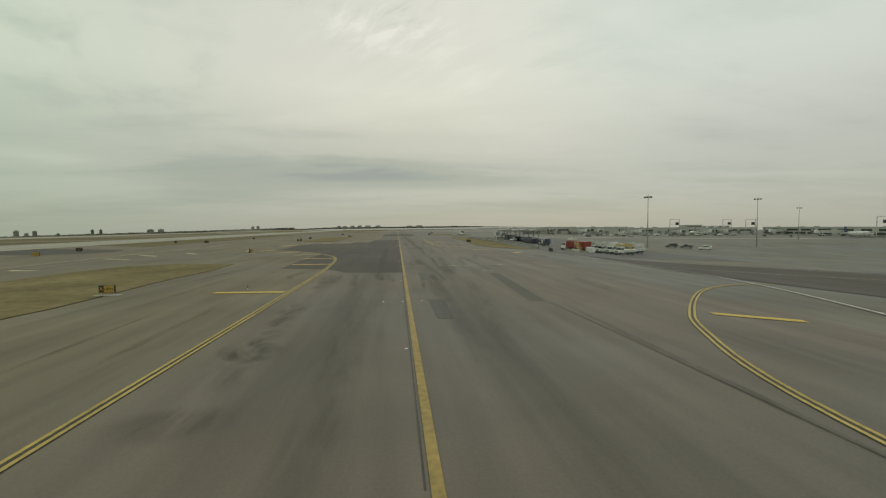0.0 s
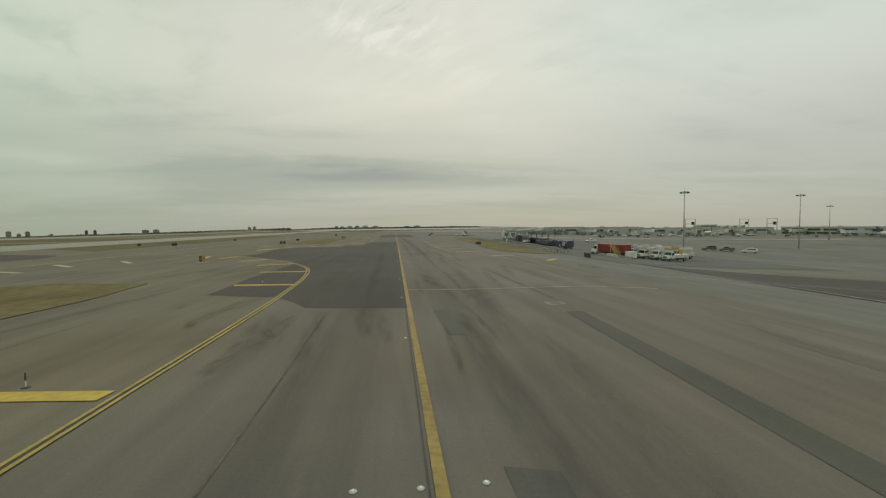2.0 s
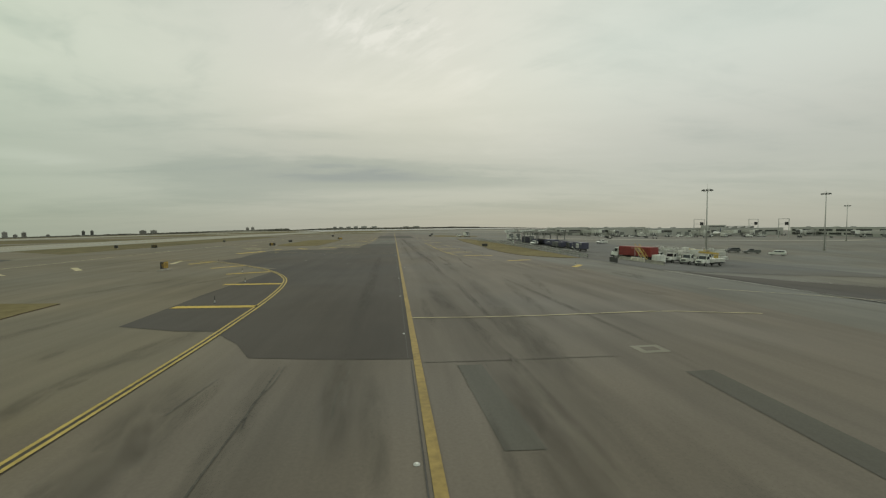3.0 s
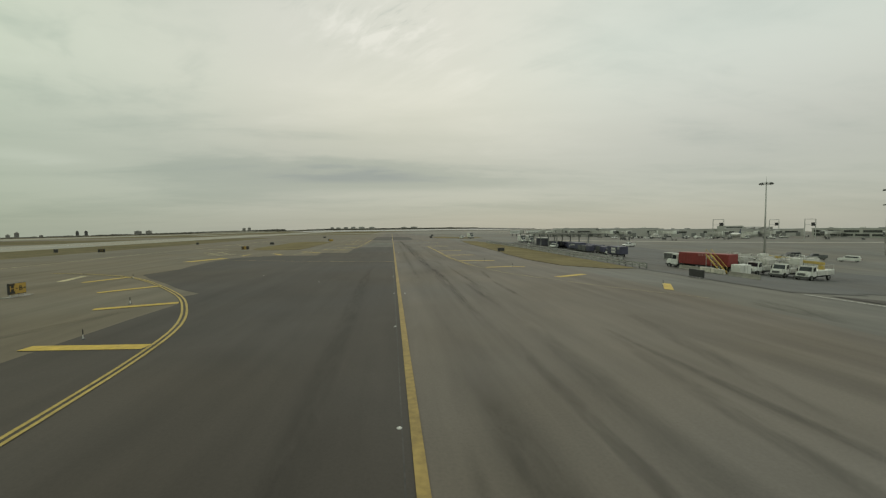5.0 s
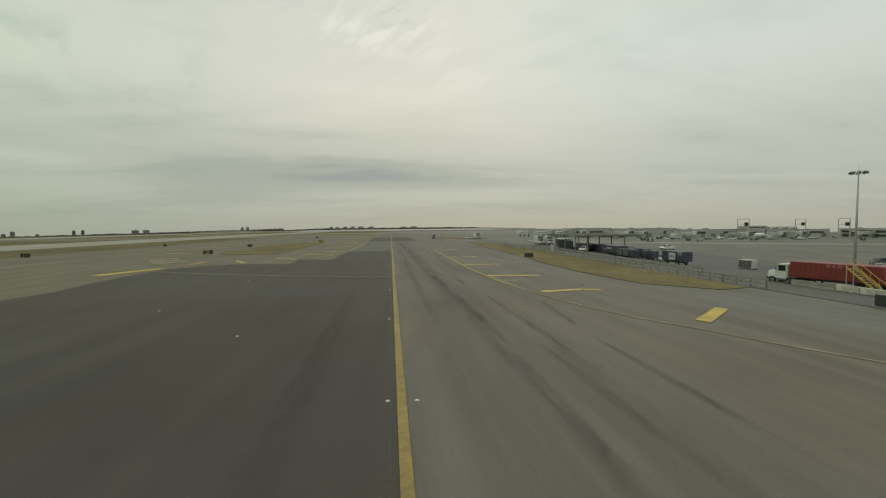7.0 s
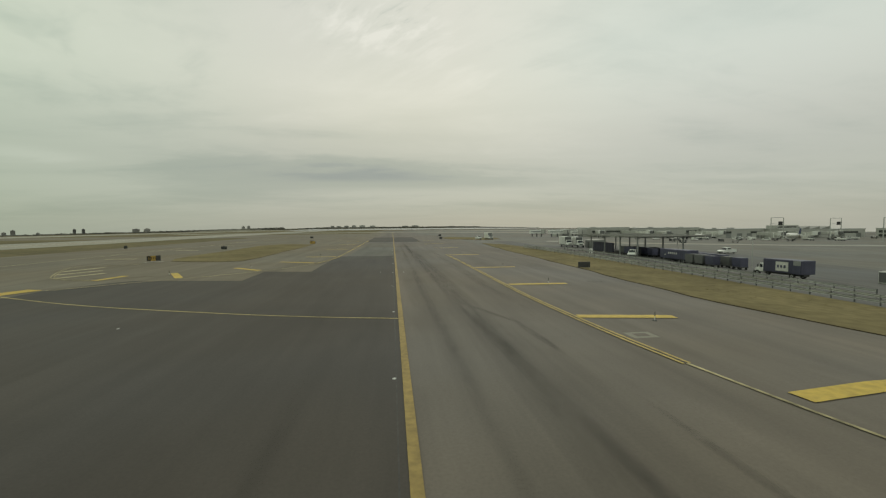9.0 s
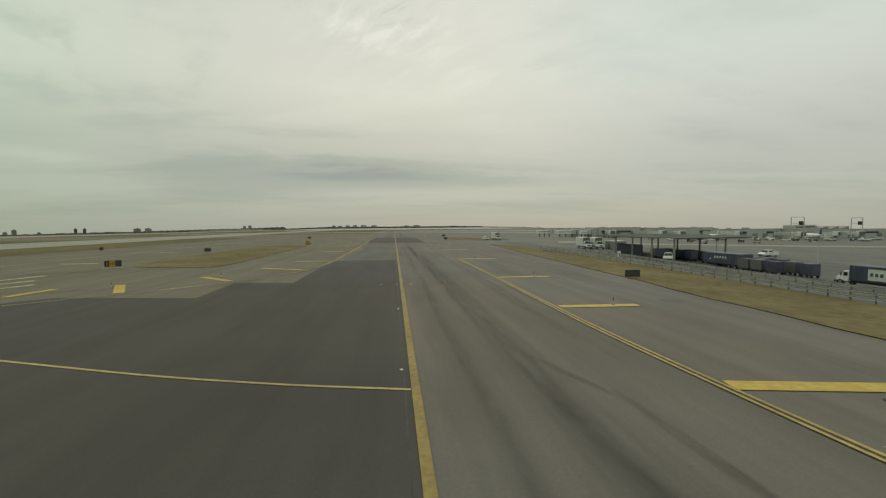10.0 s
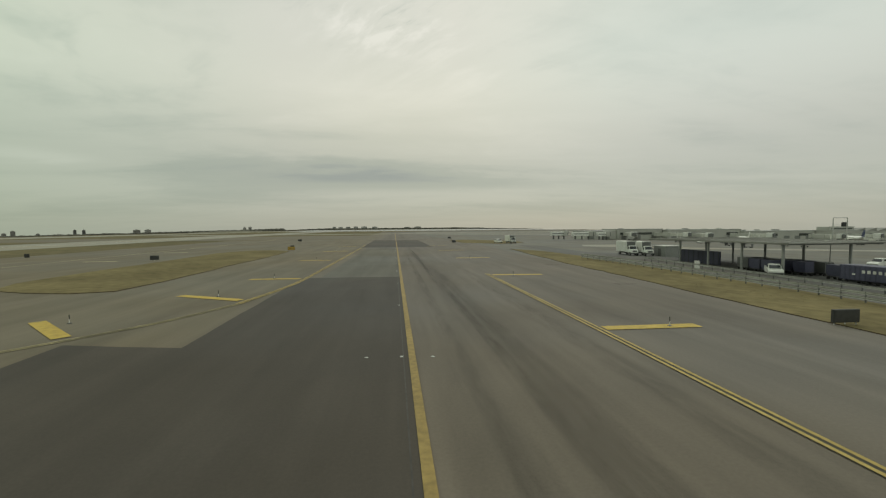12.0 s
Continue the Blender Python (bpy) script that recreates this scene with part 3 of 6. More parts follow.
def stain_mat(name, col, soft=0.5):
    """Dark residue that thins out to the rim of its patch and breaks up in blotches."""
    m = bpy.data.materials.new(name)
    m.use_nodes = True
    N, K = m.node_tree.nodes, m.node_tree.links
    p, out = N["Principled BSDF"], N["Material Output"]
    p.inputs["Base Color"].default_value = (*col, 1)
    p.inputs["Roughness"].default_value = 0.85
    co = N.new("ShaderNodeTexCoord")
    mp = N.new("ShaderNodeMapping")
    mp.inputs["Location"].default_value, mp.inputs["Scale"].default_value = (-1, -1, 0), (2, 2, 0)
    K.new(co.outputs["Generated"], mp.inputs[0])
    g = N.new("ShaderNodeTexGradient")
    g.gradient_type = "SPHERICAL"
    K.new(mp.outputs[0], g.inputs[0])
    n = N.new("ShaderNodeTexNoise")
    n.inputs["Scale"].default_value, n.inputs["Detail"].default_value, n.inputs["Distortion"].default_value = 0.9, 6.0, 0.8
    m2 = N.new("ShaderNodeMapping")
    m2.inputs["Scale"].default_value = (1.6, 0.35, 1)
    K.new(co.outputs["Object"], m2.inputs[0])
    K.new(m2.outputs[0], n.inputs["Vector"])
    r = N.new("ShaderNodeMapRange")
    for i, v in enumerate((0.30, 0.66, 0.0, 1.0)):
        r.inputs[i + 1].default_value = v
    K.new(n.outputs[0], r.inputs[0])
    r2 = N.new("ShaderNodeMapRange")
    r2.interpolation_type = "SMOOTHSTEP"
    for i, v in enumerate((0.0, 0.6, 0.0, soft)):
        r2.inputs[i + 1].default_value = v
    K.new(g.outputs[1], r2.inputs[0])
    x = N.new("ShaderNodeMath")
    x.operation = "MULTIPLY"
    K.new(r.outputs[0], x.inputs[0])
    K.new(r2.outputs[0], x.inputs[1])
    t, mix = N.new("ShaderNodeBsdfTransparent"), N.new("ShaderNodeMixShader")
    K.new(x.outputs[0], mix.inputs[0])
    K.new(t.outputs[0], mix.inputs[1])
    K.new(p.outputs[0], mix.inputs[2])
    K.new(mix.outputs[0], out.inputs[0])
    return m


M_STAIN = stain_mat("oil_and_rubber_stain", (0.045, 0.042, 0.034), 0.22)
M_FAINT = stain_mat("faint_rubber_streak", (0.050, 0.046, 0.040), 0.16)


def stain(x, y, w, length, rz, material, label="dark rubber and oil stain on the pavement"):
    bm = bmesh.new()
    bm.faces.new([bm.verts.new(c) for c in ((-w / 2, -length / 2, 0), (w / 2, -length / 2, 0), (w / 2, length / 2, 0), (-w / 2, length / 2, 0))])
    ob = finish("pavement_stain", bm, material, None, label, "structure")
    ob.matrix_basis = pose(x, y, gz(x, y) + 0.028, 0, 0, rz)
    return ob


for x, y, w, l, a in ((5.20, 150.3, 1.5, 110, 0.3), (4.02, 250.4, 1.6, 150, 0.4), (2.33, 202.2, 1.0, 200, 0.2), (8.45, 131.9, 1.6, 40, -3), (-3.75, 119.9, 1.6, 90, 0.5), (3.18, 63.4, 2.2, 50, -1), (-3.60, 46.8, 2.4, 50, 1),
                     (6.95, 95.0, 2.0, 60, -4), (6.24, 61.4, 2.4, 40, -6), (5.51, 202.4, 1.4, 90, 0.8), (9.19, 207.9, 2.0, 120, 0)):
    stain(x, y, w, l, a, M_FAINT, "long faint tyre streak along the taxiway")
for x, y, w, l, a in ((-8.32, 46.8, 2.2, 13, 8), (-8.56, 56.9, 1.8, 9, -8), (-8.29, 40.3, 5, 3, 0), (-5.92, 74.9, 1.4, 20, 4), (-3.13, 78.6, 1.6, 11, 6), (-8.94, 76.8, 3.2, 14, 10),
                      (-1.72, 76.7, 1.2, 10, 4), (-14.39, 80.2, 1.4, 5, 12), (-14.60, 82.6, 0.8, 3, 0), (-15.4, 60.6, 1.2, 9.0, 4), (-15.0, 52.0, 0.8, 16, 2), (-21.8, 71.2, 0.9, 30, 0),
                      (-24.4, 88.6, 2, 22, -6), (-13.81, 86.5, 2.5, 12, -12), (-22.9, 118.1, 1.6, 16, -20), (-39.1, 131.8, 8, 2.2, 12), (-34.0, 195.2, 7, 1.6, 35), (-39.4, 194.8, 6, 1.8, 30),
                      (-30.7, 112.5, 3, 18, -18)):
    stain(x, y, w, l, a, M_STAIN)
for x, y, w, l, a in ((3.95, 75.7, 2.2, 12, 4), (2.99, 98.0, 1.8, 16, 3), (6.39, 86.2, 3.5, 18, -5), (1.41, 94.1, 1.0, 14, 0), (10.49, 99.8, 1.4, 26, -6), (14.62, 107.6, 1.6, 22, -10),
                      (23.2, 100.4, 4, 6, 30), (22.3, 182.2, 3, 2.2, 0), (25.0, 218.6, 4, 2.4, 0), (26.0, 242.7, 4, 2.4, 0), (31.2, 117.4, 6, 14, -25), (19.54, 66.8, 3, 30, -10),
                      (61.4, 200.8, 5, 60, 2), (79.4, 180.4, 14, 30, 20), (74.6, 150.9, 16, 14, 0), (53.5, 190.7, 3, 80, 1)):
    stain(x, y, w, l, a, M_STAIN)
M_TRACK = stain_mat("narrow_tyre_track", (0.042, 0.038, 0.033), 0.30)
M_OIL = stain_mat("dark_oil_blot", (0.042, 0.037, 0.028), 0.27)
for x, y, w, l, a in ((11.9, 42, 0.7, 36, -1.0), (12.2, 96, 0.8, 40, 0.6), (5.49, 126.3, 0.9, 21, -1.6), (5.69, 143.1, 0.9, 22, 1.0), (5.10, 160.6, 0.8, 20, 3.0), (4.43, 198.1, 0.9, 60, 0.2), (3.96, 255.9, 1.0, 70, 0.0),
                      (10.81, 128.8, 0.7, 16, -1.0), (11.57, 141.1, 0.7, 12, -6.0), (8.38, 141.0, 0.7, 26, 0.4), (7.54, 127.8, 0.7, 16, 0.0), (7.56, 160.6, 0.7, 10, 2.0), (6.31, 166.8, 0.6, 8, 18.0), (1.88, 71.9, 0.6, 12, -2.0), (5.66, 99.9, 0.8, 30, -1.5), (4.22, 84.3, 0.9, 26, 2.0)):
    stain(x, y, w, l, a, M_TRACK, "narrow dark tyre track on the taxiway")
stain(-18.6, 52.5, 0.55, 19, 2.6, M_TRACK, "dark sealed joint in the pavement")
ro = random.Random(5)
for x, y, w, l, a in ((-8.0, 79.4, 0.9, 4.5, 3), (-8.6, 76.6, 1.1, 4.0, 22), (-9.2, 73.6, 1.5, 5.0, 2), (-9.1, 71.0, 1.8, 4.0, -8), (-14.4, 79.8, 1.0, 2.4, 10), (-14.1, 81.8, 0.7, 1.6, -10), (-18.2, 86.3, 0.8, 2.2, 5)):
    stain(x, y, w, l, a, M_OIL, "dark oily blot on the pavement")
for x, y in ((-9.23, 48.0), (-8.42, 47.4), (-7.87, 47.4), (-7.31, 47.5), (-7.42, 48.2), (-7.82, 49.0), (-8.33, 49.2), (-8.33, 50.1), (-8.30, 51.8), (-8.34, 53.2), (-8.55, 55.0), (-8.92, 57.9), (-8.81, 59.8)):
    stain(x, y, ro.uniform(1.0, 2.2), ro.uniform(1.4, 4.2), ro.uniform(-40, 40), M_OIL, "dark oily blot on the pavement")
M_JOINT = mat("cracked_joint", (0.100, 0.092, 0.076), 0.85, grain=0.4, big=0.3)
for pts in ([(-5.82, 76.8), (-6.08, 78.7), (-5.94, 80.6), (-6.00, 82.8)], [(-3.12, 77.2), (-3.23, 79.5), (-2.99, 81.7)], [(-8.74, 78.2), (-8.60, 79.7), (-8.40, 81.6)], [(1.80, 79.1), (1.85, 80.3), (1.77, 81.5)], [(0.30, 82.3), (4.52, 82.0), (9.47, 81.8)]):
    marking("pavement_crack", pts, 0.06, M_JOINT, dz=0.020, label="dark irregular crack in the pavement", curve=True)
for pts in ([(11.93, 31.8), (11.56, 51.6), (11.35, 58.5)], [(-5.75, 58.0), (-5.80, 69.4), (-5.95, 74.0), (-6.02, 78.0), (-6.2, 82.6)]):
    marking("tar_seam", pts, 0.07, M_JOINT, dz=0.018, label="dark sealed joint in the pavement", curve=True)

M_SEAL = mat("bitumen_sealant", (0.050, 0.046, 0.040), 0.7, grain=0.3, big=0.3)
for x, y0, y1 in ((-0.30, 36.0, 82.6), (-0.42, 83.0, 306.0)):
    marking("tar_seam", [(x, y0), (x, y1)], 0.05, M_SEAL, dz=0.022, label="dark sealed joint beside the centre line")

# ---------------------------------------------------------------- markings
marking("centre_line", [(0.0, -60), (0.0, 700)], 0.34, M_YEL, label="solid yellow taxiway centre line")
LEFT = [(-11.4, -40), (-11.4, 60), (-11.5, 84), (-11.8, 93), (-12.1, 99), (-12.5, 104), (-13.2, 110), (-14.3, 115.7), (-15.9, 120.4), (-18.5, 126), (-20.7, 129.9), (-23.3, 133.7), (-27.6, 139.4), (-32.4, 145.2), (-37.5, 150), (-44, 154.2), (-52, 157.5)]
RIGHT = [(11.5, 229), (11.5, 214), (11.5, 200), (11.35, 182), (11.4, 172), (11.9, 161), (12.5, 154.5)]
RIGHT_END = [(12.51, 154.5), (13.41, 148.6), (15.05, 141.6), (17.94, 135.3), (22.5, 129.1), (29.2, 123.4)]
RIGHT0 = [(11.40, -20.0), (11.60, 18.00), (12.98, 37.7), (16.86, 48.5), (20.8, 54.5), (27.3, 62.3), (32.6, 67.5), (39.8, 72.4), (49.8, 76.0)]
LEFT2_NEAR = [(-36, 184.5), (-31, 189.5), (-25.5, 194), (-21.1, 198.4), (-18.1, 202.2), (-16.0, 205.6), (-13.9, 210.8)]
LEFT2 = [(-13.9, 210.8), (-12.5, 219.4), (-11.9, 229), (-11.7, 259), (-11.5, 330)]
ARC = [(-37.5, 193.2), (-41.6, 194.6), (-44.6, 197), (-48.0, 202.2), (-51.0, 207.5), (-53.0, 211.8), (-52.4, 214.6), (-49.5, 215.6), (-45.0, 217.0)]
for pts, label in ((LEFT, "double yellow edge line curving off to a side taxiway"), (RIGHT, "double yellow edge line along the apron side"), (RIGHT0, "double yellow edge line curving on to the apron"), (RIGHT_END, "worn double yellow edge line turning to the apron"),
                   (LEFT2, "double yellow edge line past the junction"), (LEFT2_NEAR, "worn thin yellow edge line at the junction"), (ARC, "faded double yellow edge line of the side taxiway")):
    if pts is not RIGHT_END and pts is not LEFT2_NEAR:
        marking("edge_line_backing", pts, 0.54, M_BACK, dz=0.024, label="dark ground under the edge line", curve=True)
    marking("edge_line", pts, 0.16, M_LINE if pts not in (ARC, RIGHT_END, LEFT2_NEAR) else M_YEL3, offs=(-0.16, 0.16) if pts is not RIGHT_END else (0.0,), label=label, curve=True)
marking("cross_line", [(0.20, 91.7), (8.74, 90.9), (26.2, 90.9)], 0.16, M_YEL2, label="thin yellow cross line", curve=True)
marking("cross_line", [(-0.20, 165.7), (-6.2, 167.2), (-14.2, 169.9), (-27.9, 175.7), (-46.0, 186.2)], 0.18, M_THIN, label="thin yellow guide line curving aside", curve=True)
marking("apron_line", [(44.9, 128.3), (46.8, 108.9), (48.0, 93.8), (46.2, 78.5), (40.4, 60.9), (29.4, 37.7)], 0.30, M_WHT, dz=0.10, label="white apron limit line", curve=True)
marking("apron_line", [(59.7, 121.2), (99.7, 98.2), (149.9, 62.4)], 0.2, M_WHT, dz=0.10, label="white apron road line")
marking("apron_line", [(33.3, 104.8), (59.7, 98.0), (89.8, 86.1)], 0.2, M_YEL2, dz=0.10, label="faded yellow apron line")

BARS_WEST = [((-18.50, 6.00), (-11.80, 5.60)), ((-18.74, 38.5), (-11.92, 38.0)), ((-18.74, 68.7), (-11.95, 67.9)), ((-18.84, 99.0), (-12.14, 98.2)), ((-20.3, 112.8), (-13.85, 112.1)),
             ((-24.5, 124.3), (-19.07, 126.3)), ((-30.6, 134.2), (-26.7, 138.5)), ((-38.5, 143.9), (-36.1, 149.3)), ((-31.2, 199.9), (-27.5, 193.5)), ((-25.2, 206.0), (-20.1, 201.1)),
             ((-21.0, 216.3), (-14.33, 212.8)), ((-18.75, 228.4), (-12.58, 228.0)), ((-19.52, 259.0), (-13.13, 258.0)), ((-20.2, 290.6), (-13.76, 290.6)), ((-20.6, 319.7), (-14.12, 319.6)),
             ((-36.8, 192.7), (-36.1, 197.6))]
BARS_EAST = [((13.9, 150.6), (20.4, 151.4)), ((12.0, 164.4), (18.4, 163.2)), ((11.8, 180.2), (18.0, 179.8)), ((11.9, 198.6), (18.0, 198.4)), ((12.0, 227.6), (18.5, 227.0)),
             ((11.8, 258.4), (18.8, 258.4)), ((11.23, 287.9), (18.30, 287.9)), ((10.52, 317.7), (17.40, 317.5)), ((20.0, 137.5), (26.1, 142.8)), ((32.8, 134.7), (28.8, 128.7)),
             ((21.4, 53.3), (26.8, 51.4))]
BARS_SIDE = [((-42.2, 145.5), (-43.9, 152.3)), ((-43.8, 196.1), (-41.5, 202.0)), ((-46.8, 200.8), (-44.7, 206.1)), ((-49.6, 205.5), (-47.8, 211.7)), ((-64.8, 124.1), (-57.7, 120.4)),
             ((-64.3, 135.7), (-57.4, 129.9)), ((-62.4, 98.9), (-57.6, 97.8)), ((-56.1, 141.6), (-51.2, 135.7)), ((-65.2, 67.0), (-58.2, 67.0)), ((-60.7, 232.2), (-54.3, 231.9)),
             ((-62.6, 264.9), (-56.3, 264.5)), ((-64.1, 296.3), (-57.7, 295.9))]
for bars, paint in ((BARS_WEST, M_BAR), (BARS_EAST, M_BAR), (BARS_SIDE, M_YEL2)):
    for a, b in bars:
        marking("shoulder_bar", [a, b], 0.92, paint, label="yellow bar painted on the taxiway shoulder")
marking("shoulder_bar", [(-41.4, 176.0), (-37.6, 185.4)], 2.2, M_BAR, label="broad yellow bar on the shoulder")
marking("taxiway_line", [(-68, -60), (-68, 420)], 0.3, M_YEL2, label="yellow centre line of the parallel taxiway")
marking("runway_line", [(-153, -300), (-153, 1200)], 0.9, M_WHT, dz=0.03, label="white runway centre line")

# ---------------------------------------------------------------- airfield things


def centre_light(x, y):
    t = thing("pavement_light", x, y, 0, "small round metal light set in the pavement", "light", "centre line lights")
    bm = tube((0, 0, 0.012), (0, 0, 0.032), 0.10, 0.07, 12)
    part("housing", bm, M_STEEL, t)
    part("lens", bbox(-0.03, 0.03, -0.05, 0.05, 0.028, 0.044, 0.01), M_LAMP, t, "pale glass lens")
    return t


first_light = centre_light(-0.5, 34.0)
for k in range(1, 22):
    copy_thing(first_light, pose(-0.5, 34.0 + 13.4 * k, 0))
for x, y in ((-2.1, 60.9), (1.1, 60.8), (0.55, 127.7), (-2.2, 194.9), (1.0, 194.6), (-9.3, 138.2), (-18.2, 147.2), (-17.7, 165.7)):
    copy_thing(first_light, pose(x, y, 0))


def edge_marker(x, y):
    t = thing("edge_marker", x, y, 0, "thin upright taxiway edge marker on a round base", "marker post", "edge markers")
    part("base", tube((0, 0, 0), (0, 0, 0.05), 0.16, 0.13, 12), M_DSTEEL, t)
    part("stem", tube((0, 0, 0.04), (0, 0, 0.30), 0.026, 0.022, 8), M_WHITE, t, "pale stem")
    part("reflector", tube((0, 0, 0.30), (0, 0, 0.60), 0.030, 0.026, 8), M_DSTEEL, t, "dark sleeve")
    return t


first_marker = edge_marker(-15.8, 69.3)
for x, y in ((-15.99, 39.8), (-16.30, 100.6), (-18.53, 114.4), (-23.1, 126.6), (18.22, 151.0), (16.36, 162.4), (16.16, 180.2), (16.17, 198.5), (14.34, 226.1), (14.15, 255.8), (-22.6, 205.2), (-17.14, 215.2), (-15.99, 229.1), (-16.30, 259.2),
             (-30.7, 197.6), (-16.96, 291.1), (-34.7, 147.2), (30.8, 132.5)):
    copy_thing(first_marker, pose(x, y, gz(x, y)))


def arrow_part(parent, x, z, size, way, y):
    bm = bmesh.new()
    s = size * way
    o = [(-0.5 * s, 0.09 * size), (0.05 * s, 0.09 * size), (0.0, 0.30 * size), (0.5 * s, 0), (0.0, -0.30 * size), (0.05 * s, -0.09 * size), (-0.5 * s, -0.09 * size)]
    f = bm.faces.new([bm.verts.new((x + a, y, z + b)) for a, b in o])
    r = bmesh.ops.extrude_face_region(bm, geom=[f])
    for v in r["geom"]:
        if isinstance(v, bmesh.types.BMVert):
            v.co.y -= 0.01
    bmesh.ops.recalc_face_normals(bm, faces=bm.faces[:])
    part("arrow", bm, M_BLACK, parent)


def taxi_sign(x, y, rz, panels, label, w=0.75, h=0.78, slab=False):
    """panels: (kind, text); kind 'y' yellow with black writing, 'b' black with yellow writing, 'k' plain dark back."""
    t = thing("taxiway_sign", x, y, rz, label, "sign", "taxiway signs")
    n = sum(p[2] for p in panels)
    W = w * n
    part("housing", bbox(-W / 2 - 0.05, W / 2 + 0.05, -0.10, 0.10, 0.20, 0.20 + h + 0.1, 0.025), M_DSTEEL, t, "dark metal housing")
    for k in range(int(n) + 1):
        xx = -W / 2 + 0.12 + (W - 0.24) * k / int(n)
        part("leg", tube((xx, 0, 0), (xx, 0, 0.22), 0.035, seg=8), M_STEEL, t)
    x0 = -W / 2
    for kind, text, ww in panels:
        x1 = x0 + ww * w
        pn = part("face_panel", bbox(x0 + 0.015, x1 - 0.015, -0.125, -0.095, 0.25, 0.25 + h, 0.008), {"y": M_SIGNY, "b": M_BLACK, "k": M_DSTEEL}[kind], t,
                  {"y": "yellow face panel", "b": "black face panel", "k": "dark back panel"}[kind])
        cx, cz = (x0 + x1) / 2, 0.25 + h / 2
        for i, ch in enumerate(text):
            px = cx + (i - (len(text) - 1) / 2) * 0.33 * ww * w
            if ch in "<>":
                arrow_part(pn, px, cz, 0.27 * ww * w, 1 if ch == ">" else -1, -0.127)
            elif ch == "|":
                part("bar", bbox(px - 0.05, px + 0.05, -0.137, -0.124, cz - 0.22, cz + 0.22, 0), M_BLACK if kind == "y" else M_SIGNY, pn)
            else:
                text_part("letter", ch, (0.66 if len(text) > 1 else 0.80) * h, M_BLACK if kind == "y" else M_SIGNY, pn, pose(px, -0.13, cz, 90, 0, 0))
        if kind == "b":
            for zz in (0.27, 0.23 + h):
                part("border", bbox(x0 + 0.03, x1 - 0.03, -0.132, -0.122, zz, zz + 0.02, 0), M_SIGNY, pn)
        x0 = x1
    if slab:
        b = thing("sign_slab", x, y, rz, "pale concrete slab under a taxiway sign", "slab", "sign slabs")
        part("slab", bbox(-W / 2 - 0.45, W / 2 + 0.5, -0.42, 0.42, -0.05, 0.075, 0.02), M_CBAR, b)
        t.location.z += 0.07
    return t


taxi_sign(-28.5, 68.9, 0, [("b", "A", 0.75), ("y", "<H>", 1.65)], "black and yellow taxiway sign lettered A and H", w=0.56, h=0.68, slab=True)
taxi_sign(-37.2, 133.3, 86, [("b", "H", 0.7), ("y", "<B>", 1.5)], "black and yellow taxiway sign lettered H and B", h=1.0, slab=True)
taxi_sign(-45.6, 221.8, 40, [("b", "|", 0.8), ("y", "|||", 1.2), ("k", "", 1.1)], "three-panel taxiway sign with a yellow middle", w=0.68, h=0.9, slab=True)
taxi_sign(-49.7, 265.3, 4, [("k", "", 2.0)], "dark back of a taxiway sign on the grass")
taxi_sign(29.5, 199.2, -4, [("k", "", 2.4)], "dark back of a taxiway sign on the verge", h=0.80)
taxi_sign(44.6, 144.3, 88, [("k", "", 2.0), ("k", "", 2.0)], "pair of dark sign backs beside the service road", h=1.0)
taxi_sign(-30.6, 298.4, 10, [("y", "||", 1.5), ("y", "|", 1.0)], "yellow taxiway sign standing past the grass", h=0.9)
taxi_sign(-33.1, 310.2, 0, [("k", "", 1.4)], "dark back of a taxiway sign")
taxi_sign(-88.7, 137.0, 8, [("y", "||", 1.8)], "yellow taxiway sign in the field", h=0.9)
taxi_sign(-94.2, 158.6, -10, [("b", "||", 2.6)], "long dark runway holding sign", h=0.95)
taxi_sign(-86.2, 221.7, 10, [("b", "||", 2.2)], "dark sign beside the parallel taxiway", h=0.9)
taxi_sign(-85.1, 280.1, 0, [("k", "", 1.2)], "small dark sign in the field")
taxi_sign(-100.9, 225.1, 0, [("k", "", 1.4)], "small dark sign in the field", h=0.9)
taxi_sign(-47.1, 384.1, 0, [("k", "", 2.2)], "dark taxiway sign far ahead", h=0.9)
taxi_sign(24.2, 347.1, 0, [("k", "", 2.0)], "dark taxiway sign far ahead", h=0.9)
taxi_sign(32.4, 422.3, 0, [("k", "", 2.4)], "dark taxiway sign far ahead", h=1.0)


# ---------------------------------------------------------------- guard rails, barriers, lamps


def rail_section(bm, p, q, z0, h, depth):
    """One W-shaped beam between two points at heights over the ground."""
    prof = [(0.0, -0.5), (depth, -0.28), (0.0, 0.0), (depth, 0.28), (0.0, 0.5)]
    a, b = Vector((*p, 0)), Vector((*q, 0))
    d = (b - a).normalized()
    s = Vector((-d.y, d.x, 0))
    rows = []
    for c in (a, b):
        rows.append([bm.verts.new(c + s * (o + e) + Vector((0, 0, gz(c.x, c.y) + z0 + h * v))) for e in (0, 0.02) for o, v in (prof if e == 0 else prof[::-1])])
    n = len(rows[0])
    for i in range(n):
        j = (i + 1) % n
        bm.faces.new((rows[0][i], rows[0][j], rows[1][j], rows[1][i]))
    bm.faces.new(rows[0])
    bm.faces.new(rows[1][::-1])


